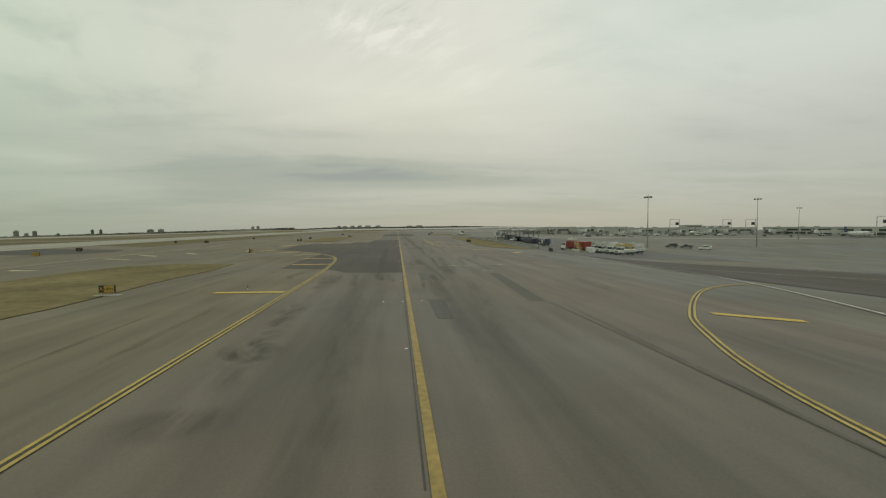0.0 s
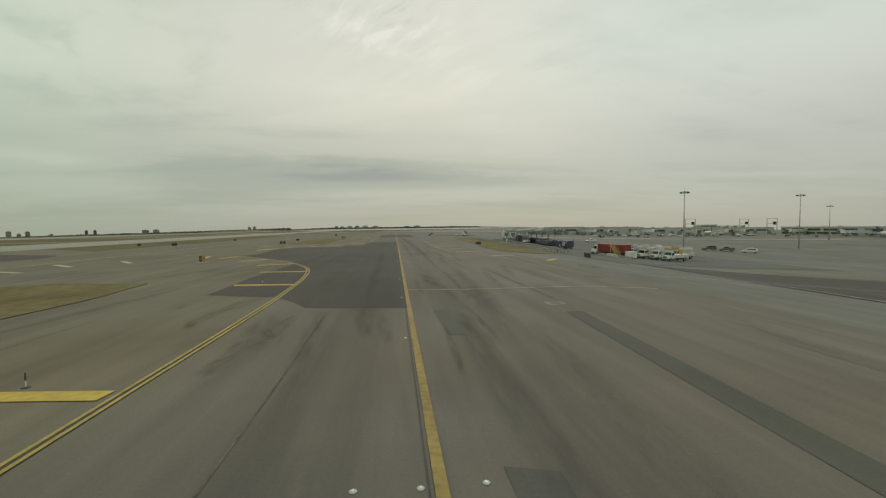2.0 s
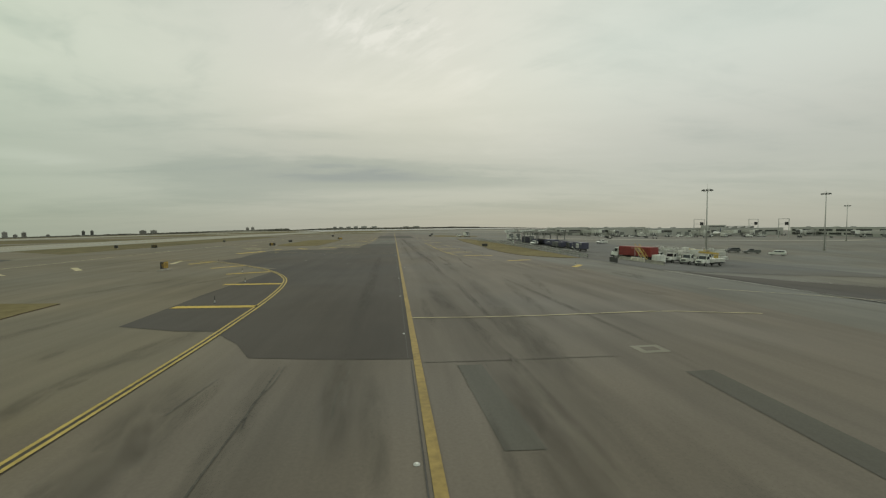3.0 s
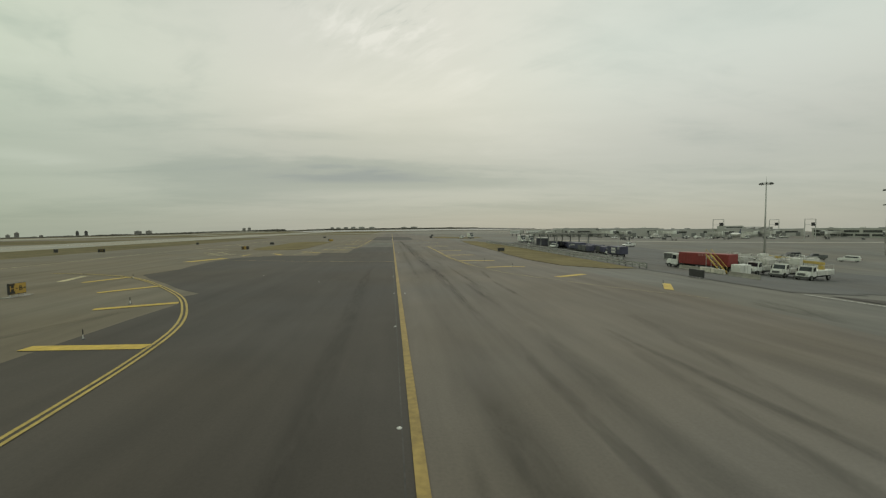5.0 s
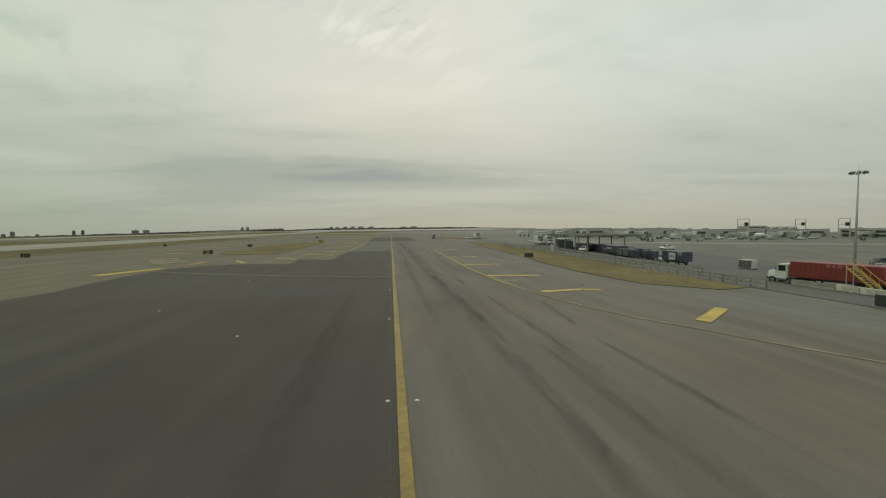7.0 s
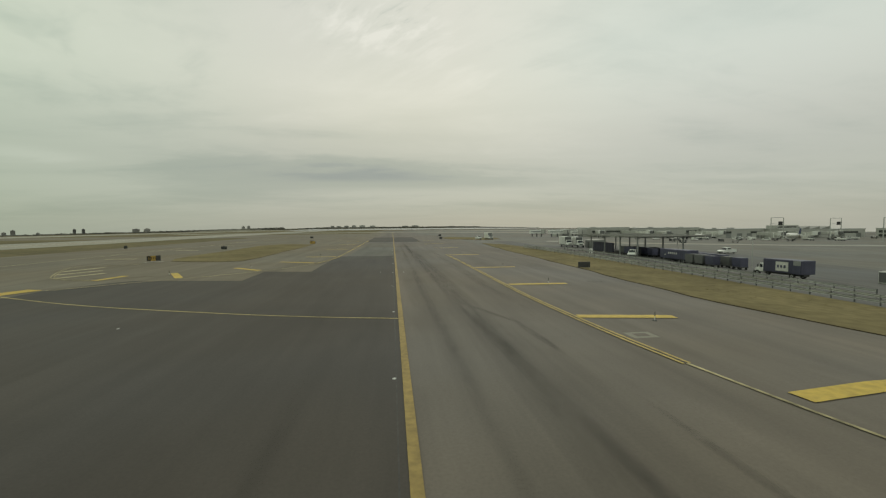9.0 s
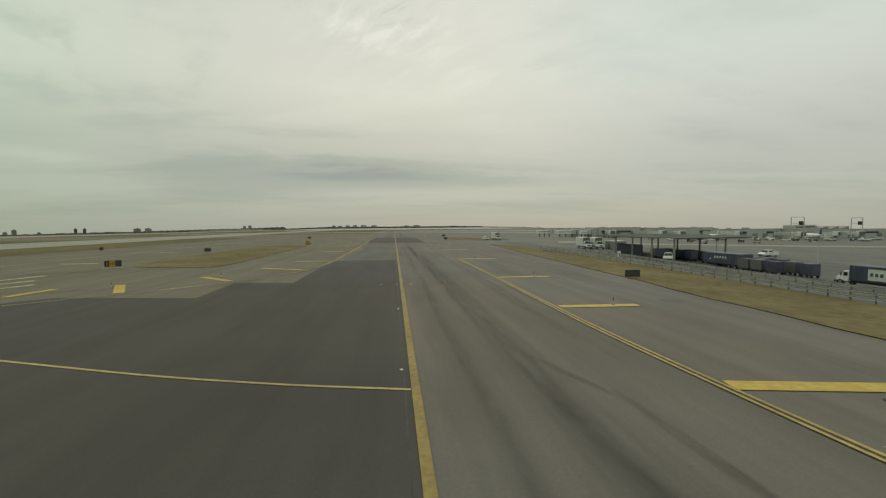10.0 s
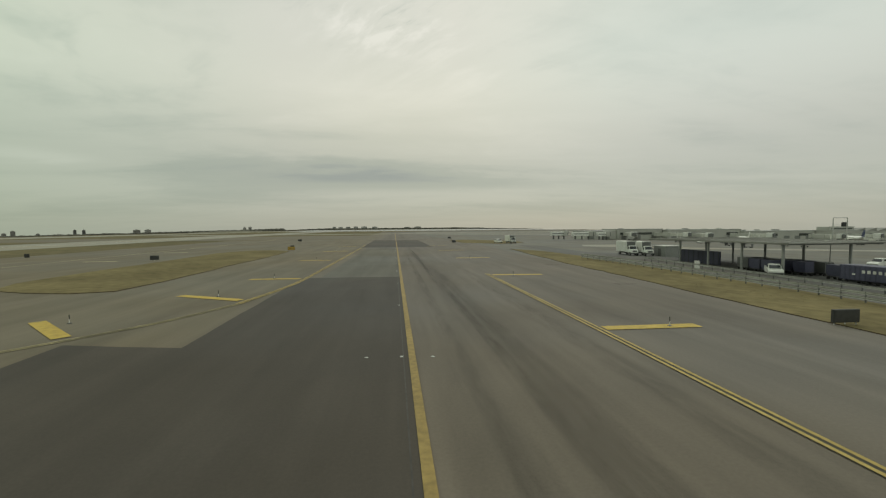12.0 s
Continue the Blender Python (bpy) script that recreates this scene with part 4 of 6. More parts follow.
def guard_rail(pts, label, beams=((0.50, 0.30), (0.98, 0.30)), gap=2.1):
    t = thing("guard_rail", 0, 0, 0, label, "guard rail", z=0)
    line = [Vector((*p, 0)) for p in pts]
    stops = []
    for a, b in zip(line, line[1:]):
        k = max(1, round((b - a).length / gap))
        stops += [a.lerp(b, j / k) for j in range(k)]
    stops.append(line[-1])
    for q in stops:
        z = gz(q.x, q.y)
        part("post", bbox(q.x - 0.07, q.x + 0.07, q.y - 0.05, q.y + 0.05, z - 0.1, z + 1.12, 0.012), M_DGREY, t)
    for a, b in zip(stops, stops[1:]):
        for z0, h in beams:
            bm = bmesh.new()
            rail_section(bm, (a.x - 0.09, a.y), (b.x - 0.09, b.y), z0, h, -0.07)
            bmesh.ops.recalc_face_normals(bm, faces=bm.faces[:])
            part("beam", bm, M_RAIL, t)
    return t


guard_rail([(45.9, 158.3), (44.5, 185.8), (42.8, 216.7), (41.3, 242.4), (39.5, 259.4)], "galvanised two-beam guard rail on dark posts along the verge")
guard_rail([(52.2, 176.4), (50.9, 206.1), (49.8, 237.2), (49.5, 252.5)], "galvanised guard rail along the service road", beams=((0.92, 0.30),))


def jersey_barrier(x, y, rz, label):
    t = thing("concrete_barrier", x, y, rz, label, "barrier", "concrete barriers")
    ring = [(-0.30, 0), (-0.30, 0.08), (-0.14, 0.33), (-0.09, 0.82), (0.09, 0.82), (0.14, 0.33), (0.30, 0.08), (0.30, 0)]
    part("block", loft([[(a, yy, b) for a, b in ring] for yy in (-1.48, 1.48)]), M_CBAR, t)
    return t


bar0 = jersey_barrier(57.6, 148.2, 3, "weathered grey concrete road barrier")
for x, y, a in ((57.7, 151.3, 1), (58.9, 162.4, 8), (59.2, 165.5, 4)):
    copy_thing(bar0, pose(x, y, gz(x, y), 0, 0, a))
for x, y, a in ((58.3, 158.7, -5), (58.0, 155.6, -4)):
    wb = thing("whitewashed_barrier", x, y, a, "whitewashed rust-stained concrete block below the red trailer", "barrier", "whitewashed barriers")
    part("block", bbox(-0.32, 0.32, -1.5, 1.5, 0.1, 0.95, 0.04, (-0.22, 0.22, -1.48, 1.48)), M_LIME, wb)
    part("skid", bbox(-0.26, 0.26, -1.2, -0.8, 0, 0.12, 0), M_CBAR, wb)
    part("skid", bbox(-0.26, 0.26, 0.8, 1.2, 0, 0.12, 0), M_CBAR, wb)


def lamp_mast(x, y, h, label):
    t = thing("lamp_mast", x, y, 0, label, "lamp mast", "lamp masts")
    part("base", tube((0, 0, 0), (0, 0, 0.6), 0.6, 0.5, 14), M_CBAR, t)
    part("pole", tube((0, 0, 0.5), (0, 0, h), 0.30, 0.14, 14), M_STEEL, t, smooth=True)
    bm = bmesh.new()
    n = 20
    for r, zz in ((1.25, h - 0.35), (1.25, h - 0.9)):
        for i in range(n):
            a, b = 2 * math.pi * i / n, 2 * math.pi * (i + 1) / n
            cyl(bm, (r * math.cos(a), r * math.sin(a), zz), (r * math.cos(b), r * math.sin(b), zz), 0.05, seg=5)
    for i in range(6):
        a = math.pi * i / 3
        cyl(bm, (0, 0, h - 0.6), (1.25 * math.cos(a), 1.25 * math.sin(a), h - 0.6), 0.04, seg=5)
    part("ring", bm, M_STEEL, t)
    for i in range(8):
        a = 2 * math.pi * i / 8
        c, s = math.cos(a), math.sin(a)
        bm = bbox(-0.3, 0.3, -0.18, 0.18, -0.28, 0.20, 0.05)
        bmesh.ops.transform(bm, matrix=pose(1.5 * c, 1.5 * s, h - 0.62, 0, 35, math.degrees(a)), verts=bm.verts)
        part("floodlight", bm, M_DGREY, t)
    part("rod", tube((0, 0, h), (0, 0, h + 1.6), 0.04, 0.015, 6), M_STEEL, t, "lightning rod")
    return t


lamp_mast(110.0, 197.8, 23.0, "tall grey apron lamp mast with a ring of floodlights")
lamp_mast(187.3, 222.5, 25.5, "tall grey apron lamp mast with a ring of floodlights")
lamp_mast(299.0, 302.9, 24.0, "tall grey apron lamp mast near the terminal")


def lamp_post(x, y, h=7.0):
    t = thing("lamp_post", x, y, 0, "slim grey road lamp with one head", "lamp post", "road lamps")
    part("pole", tube((0, 0, 0), (0, 0, h), 0.09, 0.06, 8), M_STEEL, t)
    part("arm", tube((0, 0, h - 0.1), (-0.8, 0, h + 0.1), 0.035, seg=6), M_STEEL, t)
    part("head", bbox(-1.2, -0.6, -0.14, 0.14, h + 0.04, h + 0.18, 0.03), M_LAMP, t)
    return t


for x, y in ((72.2, 212.8), (74.0, 237.4)):
    lamp_post(x, y, 5.5)


# ---------------------------------------------------------------- vehicles


def wheel(parent, x, y, r=0.5, w=0.28):
    t = part("wheel", bmesh.new(), M_TYRE, parent)
    ring = [(0.55 * r, -w / 2), (0.92 * r, -w / 2), (r, -w * 0.35), (r, w * 0.35), (0.92 * r, w / 2), (0.55 * r, w / 2)]
    n = 16
    bm = bmesh.new()
    rows = []
    for i in range(n):
        a = 2 * math.pi * i / n
        rows.append([bm.verts.new((x + o, y + q * math.cos(a), r + q * math.sin(a))) for q, o in ring])
    for i in range(n):
        r0, r1 = rows[i], rows[(i + 1) % n]
        for j in range(len(ring)):
            k = (j + 1) % len(ring)
            bm.faces.new((r0[j], r0[k], r1[k], r1[j]))
    bmesh.ops.recalc_face_normals(bm, faces=bm.faces[:])
    part("tyre", bm, M_TYRE, t)
    part("rim", tube((x - w * 0.42, y, r), (x + w * 0.42, y, r), 0.56 * r, seg=12), M_CHROME, t)
    # the carrier of tyre and rim is the hub
    hub = tube((x - w * 0.5, y, r), (x + w * 0.5, y, r), 0.18 * r, seg=8)
    hub.to_mesh(t.data)
    hub.free()
    return t


def truck_cab(t, y0, y1, w, zb, h, material, hood=0.0):
    """A cab whose front faces +y, with an optional bonnet; glass, doors, lamps and mirrors are its parts."""
    fy = y1 - hood
    cab = part("cab", bbox(-w / 2, w / 2, y0, fy, zb, zb + h, 0.10, (-w / 2 + 0.08, w / 2 - 0.08, y0 + 0.02, fy - 0.42), 2), material, t)
    if hood:
        part("bonnet", bbox(-w / 2 + 0.12, w / 2 - 0.12, fy - 0.1, y1, zb, zb + h * 0.50, 0.12, (-w / 2 + 0.22, w / 2 - 0.22, fy - 0.1, y1 - 0.12), 2), material, t)
    # windscreen lies on the sloping front
    z0, z1 = zb + h * 0.52, zb + h * 0.92
    f0, f1 = fy - 0.42 * (z0 - zb) / h, fy - 0.42 * (z1 - zb) / h
    bm = bmesh.new()
    o = [(-w / 2 + 0.2, f0 + 0.012, z0), (w / 2 - 0.2, f0 + 0.012, z0), (w / 2 - 0.26, f1 + 0.012, z1), (-w / 2 + 0.26, f1 + 0.012, z1)]
    bm.faces.new([bm.verts.new(c) for c in o])
    r = bmesh.ops.extrude_face_region(bm, geom=bm.faces[:])
    for v in r["geom"]:
        if isinstance(v, bmesh.types.BMVert):
            v.co.y += 0.02
    bmesh.ops.recalc_face_normals(bm, faces=bm.faces[:])
    part("windscreen", bm, M_GLASS, cab, "dark windscreen")
    for s in (-1, 1):
        xx = s * (w / 2 - 0.035)
        part("side_window", bbox(min(xx, xx + s * 0.02), max(xx, xx + s * 0.02), y0 + 0.25, fy - 0.55, z0, z1 - 0.03, 0), M_GLASS, cab)
        part("mirror", bbox(s * (w / 2 + 0.1) - 0.08, s * (w / 2 + 0.1) + 0.08, fy - 0.35, fy - 0.27, z0 - 0.05, z0 + 0.5, 0.02), M_BLACK, cab)
        part("headlight", bbox(s * (w / 2 - 0.35) - 0.14, s * (w / 2 - 0.35) + 0.14, y1 - 0.06, y1 + 0.015, zb + 0.22, zb + 0.42, 0.02), M_LAMP, t)
    part("grille", bbox(-w * 0.26, w * 0.26, y1 - 0.06, y1 + 0.012, zb + 0.25, zb + h * 0.36, 0.02), M_DGREY, t)
    part("bumper", bbox(-w / 2, w / 2, y1 - 0.12, y1 + 0.12, zb - 0.22, zb + 0.1, 0.04), M_DGREY, t)
    return cab


def box_truck(x, y, rz, label):
    t = thing("box_truck", x, y, rz, label, "truck", "parked box trucks")
    part("chassis", bbox(-0.5, 0.5, -4.3, 2.6, 0.55, 0.85, 0.03), M_DSTEEL, t)
    body = part("cargo_box", bbox(-1.25, 1.25, -4.6, 1.2, 0.95, 3.75, 0.05), M_WHITE, t, "plain white cargo box")
    part("front_panel", bbox(-1.12, 1.12, 1.2, 1.27, 2.35, 3.58, 0), M_DGREY, body, "dark panel over the cab")
    part("rear_door", bbox(-1.1, 1.1, -4.64, -4.6, 1.05, 3.6, 0), M_DIRTY, body)
    for k in range(9):
        yy = -4.3 + 0.62 * k
        for s in (-1, 1):
            part("rib", bbox(s * 1.262 - 0.012, s * 1.262 + 0.012, yy - 0.03, yy + 0.03, 1.0, 3.7, 0), M_DIRTY, body)
    part("roof_rail", bbox(-1.27, 1.27, 1.13, 1.25, 3.6, 3.8, 0.02), M_STEEL, body)
    truck_cab(t, 1.3, 3.3, 2.2, 0.75, 1.85, M_WHITE, 0.8)
    for s in (-1, 1):
        wheel(t, s * 0.98, 2.5)
        wheel(t, s * 0.98, -2.9)
    return t


bt = box_truck(61.6, 278.2, 176, "white box truck with a plain cargo box parked by the road")
copy_thing(bt, pose(65.1, 276.8, gz(65.1, 276.8), 0, 0, 174))
bt2 = copy_thing(bt, pose(51.4, 354.5, gz(51.4, 354.5), 0, 0, 186))
tagged(bt2, "white box truck standing on the far service road", "truck")


def semi_trailer(t, L, material, ribbed=True, zb=1.15, zt=4.0, wr=0.5):
    body = part("trailer_box", bbox(-1.27, 1.27, -L, 0, zb, zt, 0.05), material, t)
    if ribbed:
        n = int(L / 0.6)
        for k in range(n + 1):
            yy = -L + 0.1 + k * (L - 0.2) / n
            for s in (-1, 1):
                part("rib", bbox(s * 1.28 - 0.02, s * 1.28 + 0.02, yy - 0.06, yy + 0.06, zb + 0.1, zt - 0.1, 0), material, body)
    part("chassis", bbox(-0.55, 0.55, -L + 0.3, -0.5, zb - 0.3, zb, 0.03), M_DSTEEL, t)
    for s in (-1, 1):
        part("landing_leg", bbox(s * 0.8 - 0.08, s * 0.8 + 0.08, -3.1, -2.9, 0.05, zb, 0.01), M_DSTEEL, t)
        for yy in (-L + 1.3, -L + 2.6):
            wheel(t, s * 1.0, yy, wr)
    return body


def red_semi(x, y, rz):
    t = thing("semi_trailer_truck", x, y, rz, "white-cabbed truck with a long dark red ribbed trailer", "truck")
    body = semi_trailer(t, 10.6, M_RED, zt=3.5)
    # faded marks on the trailer's side
    for k, (a, w) in enumerate(((-6.3, 0.5), (-5.55, 0.34), (-5.0, 0.5))):
        part("side_mark", bbox(-1.312, -1.30, a, a + w, 2.95, 3.4, 0), M_REDP, body, "faded pale lettering worn to bars")
    part("tractor_frame", bbox(-0.5, 0.5, -2.2, 3.0, 0.6, 0.9, 0.03), M_DSTEEL, t)
    truck_cab(t, 0.4, 3.3, 2.4, 0.8, 2.2, M_WHITE, 1.1)
    for s in (-1, 1):
        for yy in (2.5, -0.3, -1.6):
            wheel(t, s * 1.0, yy)
        part("fuel_tank", tube((s * 0.95, 0.5, 0.75), (s * 0.95, 1.6, 0.75), 0.32, seg=12), M_CHROME, t)
    return t


red_semi(60.5, 167.8, 12)


def navy_truck(x, y, rz):
    t = thing("delivery_truck", x, y, rz, "navy box truck with white cab and white side panel", "truck")
    body = part("cargo_box", bbox(-1.25, 1.25, -6.4, 0, 0.85, 2.95, 0.05), M_BLUE, t)
    for k in range(10):
        yy = -6.2 + k * 0.66
        for s in (-1, 1):
            part("rib", bbox(s * 1.26 - 0.015, s * 1.26 + 0.015, yy - 0.04, yy + 0.04, 0.95, 2.85, 0), M_BLUE, body)
    p = part("label_panel", bbox(-1.315, -1.28, -4.4, -2.3, 1.15, 2.6, 0), M_DIRTY, body, "white panel with dark bars")
    for k in range(3):
        part("bar", bbox(-1.325, -1.315, -4.0 + k * 0.55, -3.65 + k * 0.55, 1.65, 2.1, 0), M_BLUE, p)
    part("rear_hatch", bbox(-1.30, -1.255, -6.35, -5.2, 2.2, 2.9, 0), M_GREY, body, "pale grey hatch at the rear corner")
    part("chassis", bbox(-0.5, 0.5, -6.2, 1.8, 0.5, 0.85, 0.03), M_DSTEEL, t)
    truck_cab(t, 0.1, 2.0, 2.1, 0.65, 1.45, M_WHITE, 0.6)
    for s in (-1, 1):
        wheel(t, s * 0.98, 1.2, 0.45)
        wheel(t, s * 0.98, -4.8, 0.45)
    return t


navy_truck(61.8, 198.7, 0)


def navy_trailer(x, y, rz, L, label):
    t = thing("container_trailer", x, y, rz, label, "trailer")
    body = semi_trailer(t, L, M_BLUE, zb=0.75, zt=2.75, wr=0.36)
    for k in range(5):
        part("bar", bbox(-1.325, -1.312, -L + 3.0 + k * 0.62, -L + 3.36 + k * 0.62, 1.75, 2.15, 0), M_DIRTY, body, "pale bars painted on the side")
    part("bar", bbox(-1.325, -1.312, -L + 6.6, -L + 7.0, 1.45, 1.65, 0), M_DIRTY, body)
    return t


navy_trailer(61.4, 224.6, 1, 8.6, "navy container trailer with pale bars on its side")


def grey_container(x, y, rz, L, material, label, W=2.44, H=2.6):
    t = thing("cargo_container", x, y, rz, label, "container", "cargo containers")
    body = part("shell", bbox(-W / 2, W / 2, -L / 2, L / 2, 0.15, H, 0.03), material, t)
    n = int(L / 0.5)
    for k in range(n):
        yy = -L / 2 + (k + 0.5) * L / n
        for s in (-1, 1):
            part("corrugation", bbox(s * (W / 2 + 0.015) - 0.018, s * (W / 2 + 0.015) + 0.018, yy - 0.1, yy + 0.1, 0.3, H - 0.15, 0), material, body)
    for s in (-1, 1):
        part("door", bbox(min(0.02 * s, s * (W / 2 - 0.08)), max(0.02 * s, s * (W / 2 - 0.08)), -L / 2 - 0.035, -L / 2, 0.3, H - 0.15, 0.0), M_DGREY if material is M_DIRTY else material, t)
        part("lock_rod", tube((s * 0.35, -L / 2 - 0.06, 0.3), (s * 0.35, -L / 2 - 0.06, H - 0.15), 0.025, seg=6), M_STEEL, t)
        for yy in (-L / 2 + 0.4, L / 2 - 0.4):
            part("foot", bbox(s * (W / 2 - 0.25) - 0.15, s * (W / 2 - 0.25) + 0.15, yy - 0.15, yy + 0.15, 0, 0.16, 0), M_DSTEEL, t)
    return t


grey_container(74.3, 190.4, -76, 2.0, M_DIRTY, "small dirty white container with dark doors", 2.7, 1.95)
grey_container(62.6, 155.6, 2, 2.0, M_WHITE, "small white storage container with closed doors", 2.3, 1.95)


def service_truck(x, y, rz, label, boom=False, lift=False):
    t = thing("service_truck", x, y, rz, label, "truck", "apron service trucks")
    part("chassis", bbox(-0.5, 0.5, -4.0, 2.4, 0.55, 0.85, 0.03), M_DSTEEL, t)
    truck_cab(t, 0.9, 3.2, 2.2, 0.75, 1.8, M_WHITE, 0.9)
    bed = part("body", bbox(-1.15, 1.15, -4.2, 0.75, 0.9, 1.75, 0.05), M_WHITE, t, "low white utility body")
    for k in range(5):
        for s in (-1, 1):
            part("locker_door", bbox(s * 1.16 - 0.012, s * 1.16 + 0.012, -4.05 + k * 0.95, -3.2 + k * 0.95, 1.0, 1.65, 0), M_DIRTY, bed)
    for s in (-1, 1):
        wheel(t, s * 0.96, 2.3)
        wheel(t, s * 0.96, -2.7)
        for k in range(4):
            part("rail_post", tube((s * 1.1, -4.0 + 1.5 * k, 1.75), (s * 1.1, -4.0 + 1.5 * k, 2.6), 0.03, seg=6), M_STEEL, t)
        part("rail", tube((s * 1.1, -4.0, 2.6), (s * 1.1, 0.5, 2.6), 0.03, seg=6), M_STEEL, t)
    if boom:
        part("turret", tube((0, -2.6, 1.7), (0, -2.6, 2.5), 0.5, 0.42, 12), M_CRANE, t)
        bm = bbox(-0.22, 0.22, -0.3, 7.4, -0.22, 0.22, 0.04)
        bmesh.ops.transform(bm, matrix=pose(0, -3.0, 2.75, 6, 0, 0), verts=bm.verts)
        part("boom", bm, M_CRANE, t, "yellow lifting boom")
        part("bucket", bbox(-0.7, 0.7, 4.2, 5.2, 2.9, 4.0, 0.06), M_DIRTY, t)
    if lift:
        part("tank", bbox(-0.95, 0.95, -4.0, -0.2, 1.75, 3.1, 0.25, None, 3), M_DIRTY, t)
        part("hose_reel", tube((-0.4, 0.2, 2.1), (0.4, 0.2, 2.1), 0.4, seg=14), M_DGREY, t)
        bm = bbox(-0.18, 0.18, -0.2, 5.6, -0.16, 0.16, 0.03)
        bmesh.ops.transform(bm, matrix=pose(0, -3.9, 3.3, 2, 0, 0), verts=bm.verts)
        part("boom", bm, M_DIRTY, t)
        for xx in (-0.5, 0.5):
            part("mast", tube((xx, -0.1, 0.9), (xx, -0.1, 3.9), 0.06, seg=6), M_WHITE, t)
        part("mast_brace", tube((-0.5, -0.1, 2.0), (0.5, -0.1, 3.6), 0.04, seg=6), M_WHITE, t)
        part("mast_brace", tube((-0.5, -0.1, 3.85), (0.5, -0.1, 3.85), 0.05, seg=6), M_WHITE, t)
        basket = part("basket_floor", bbox(-0.6, 0.6, 1.2, 2.3, 3.05, 3.12, 0), M_DGREY, t)
        for xx in (-0.57, 0.57):
            for yy in (1.23, 2.27):
                part("basket_post", tube((xx, yy, 3.1), (xx, yy, 4.1), 0.03, seg=6), M_DIRTY, basket)
            part("basket_rail", tube((xx, 1.23, 4.1), (xx, 2.27, 4.1), 0.03, seg=6), M_DIRTY, basket)
        for k in range(7):
            part("ladder_rung", tube((1.2, -3.6, 1.0 + 0.3 * k), (1.2, -3.2, 1.0 + 0.3 * k), 0.02, seg=5), M_STEEL, t)
    return t


service_truck(68.1, 162.4, 107, "white apron service truck with a tank and folded boom", lift=True)
service_truck(69.0, 158.2, 104, "white apron service truck with a tank and folded boom", lift=True)
service_truck(70.2, 154.2, 109, "white apron service truck with a tank and folded boom", lift=True)
service_truck(71.2, 150.2, 105, "white utility truck with side lockers and a yellow boom", boom=True)
service_truck(81.6, 165.9, 98, "white utility truck with a yellow boom in the back row", boom=True)
service_truck(80.6, 160.5, 96, "white apron service truck in the back row", lift=True)
service_truck(80.0, 170.6, 100, "white utility truck in the back row")


def mobile_stair(x, y, rz):
    t = thing("mobile_stair", x, y, rz, "yellow-railed steel stair standing against the red trailer", "stair")
    n = 12
    for s in (-0.5, 0.5):
        part("stringer", loft([[(s - 0.04, 0.0, 0.1), (s + 0.04, 0.0, 0.1), (s + 0.04, 0.0, 0.4), (s - 0.04, 0.0, 0.4)], [(s - 0.04, 4.2, 3.2), (s + 0.04, 4.2, 3.2), (s + 0.04, 4.2, 3.5), (s - 0.04, 4.2, 3.5)]]), M_CRANE, t)
        part("handrail", tube((s, 0.0, 1.3), (s, 4.2, 4.4), 0.045, seg=8), M_CRANE, t)
        for k in range(5):
            part("baluster", tube((s, 1.05 * k, 0.3 + 0.775 * k), (s, 1.05 * k, 1.3 + 0.74 * k), 0.03, seg=6), M_CRANE, t)
        part("leg", tube((s, 4.1, 0), (s, 4.1, 3.3), 0.05, seg=8), M_STEEL, t)
        part("wheel", tube((s - 0.06, 0.2, 0.18), (s + 0.06, 0.2, 0.18), 0.18, seg=12), M_TYRE, t)
    for k in range(n):
        part("tread", bbox(-0.48, 0.48, 0.15 + 0.34 * k, 0.42 + 0.34 * k, 0.33 + 0.25 * k, 0.37 + 0.25 * k, 0), M_STEEL, t)
    return t


mobile_stair(59.1, 155.4, -4)


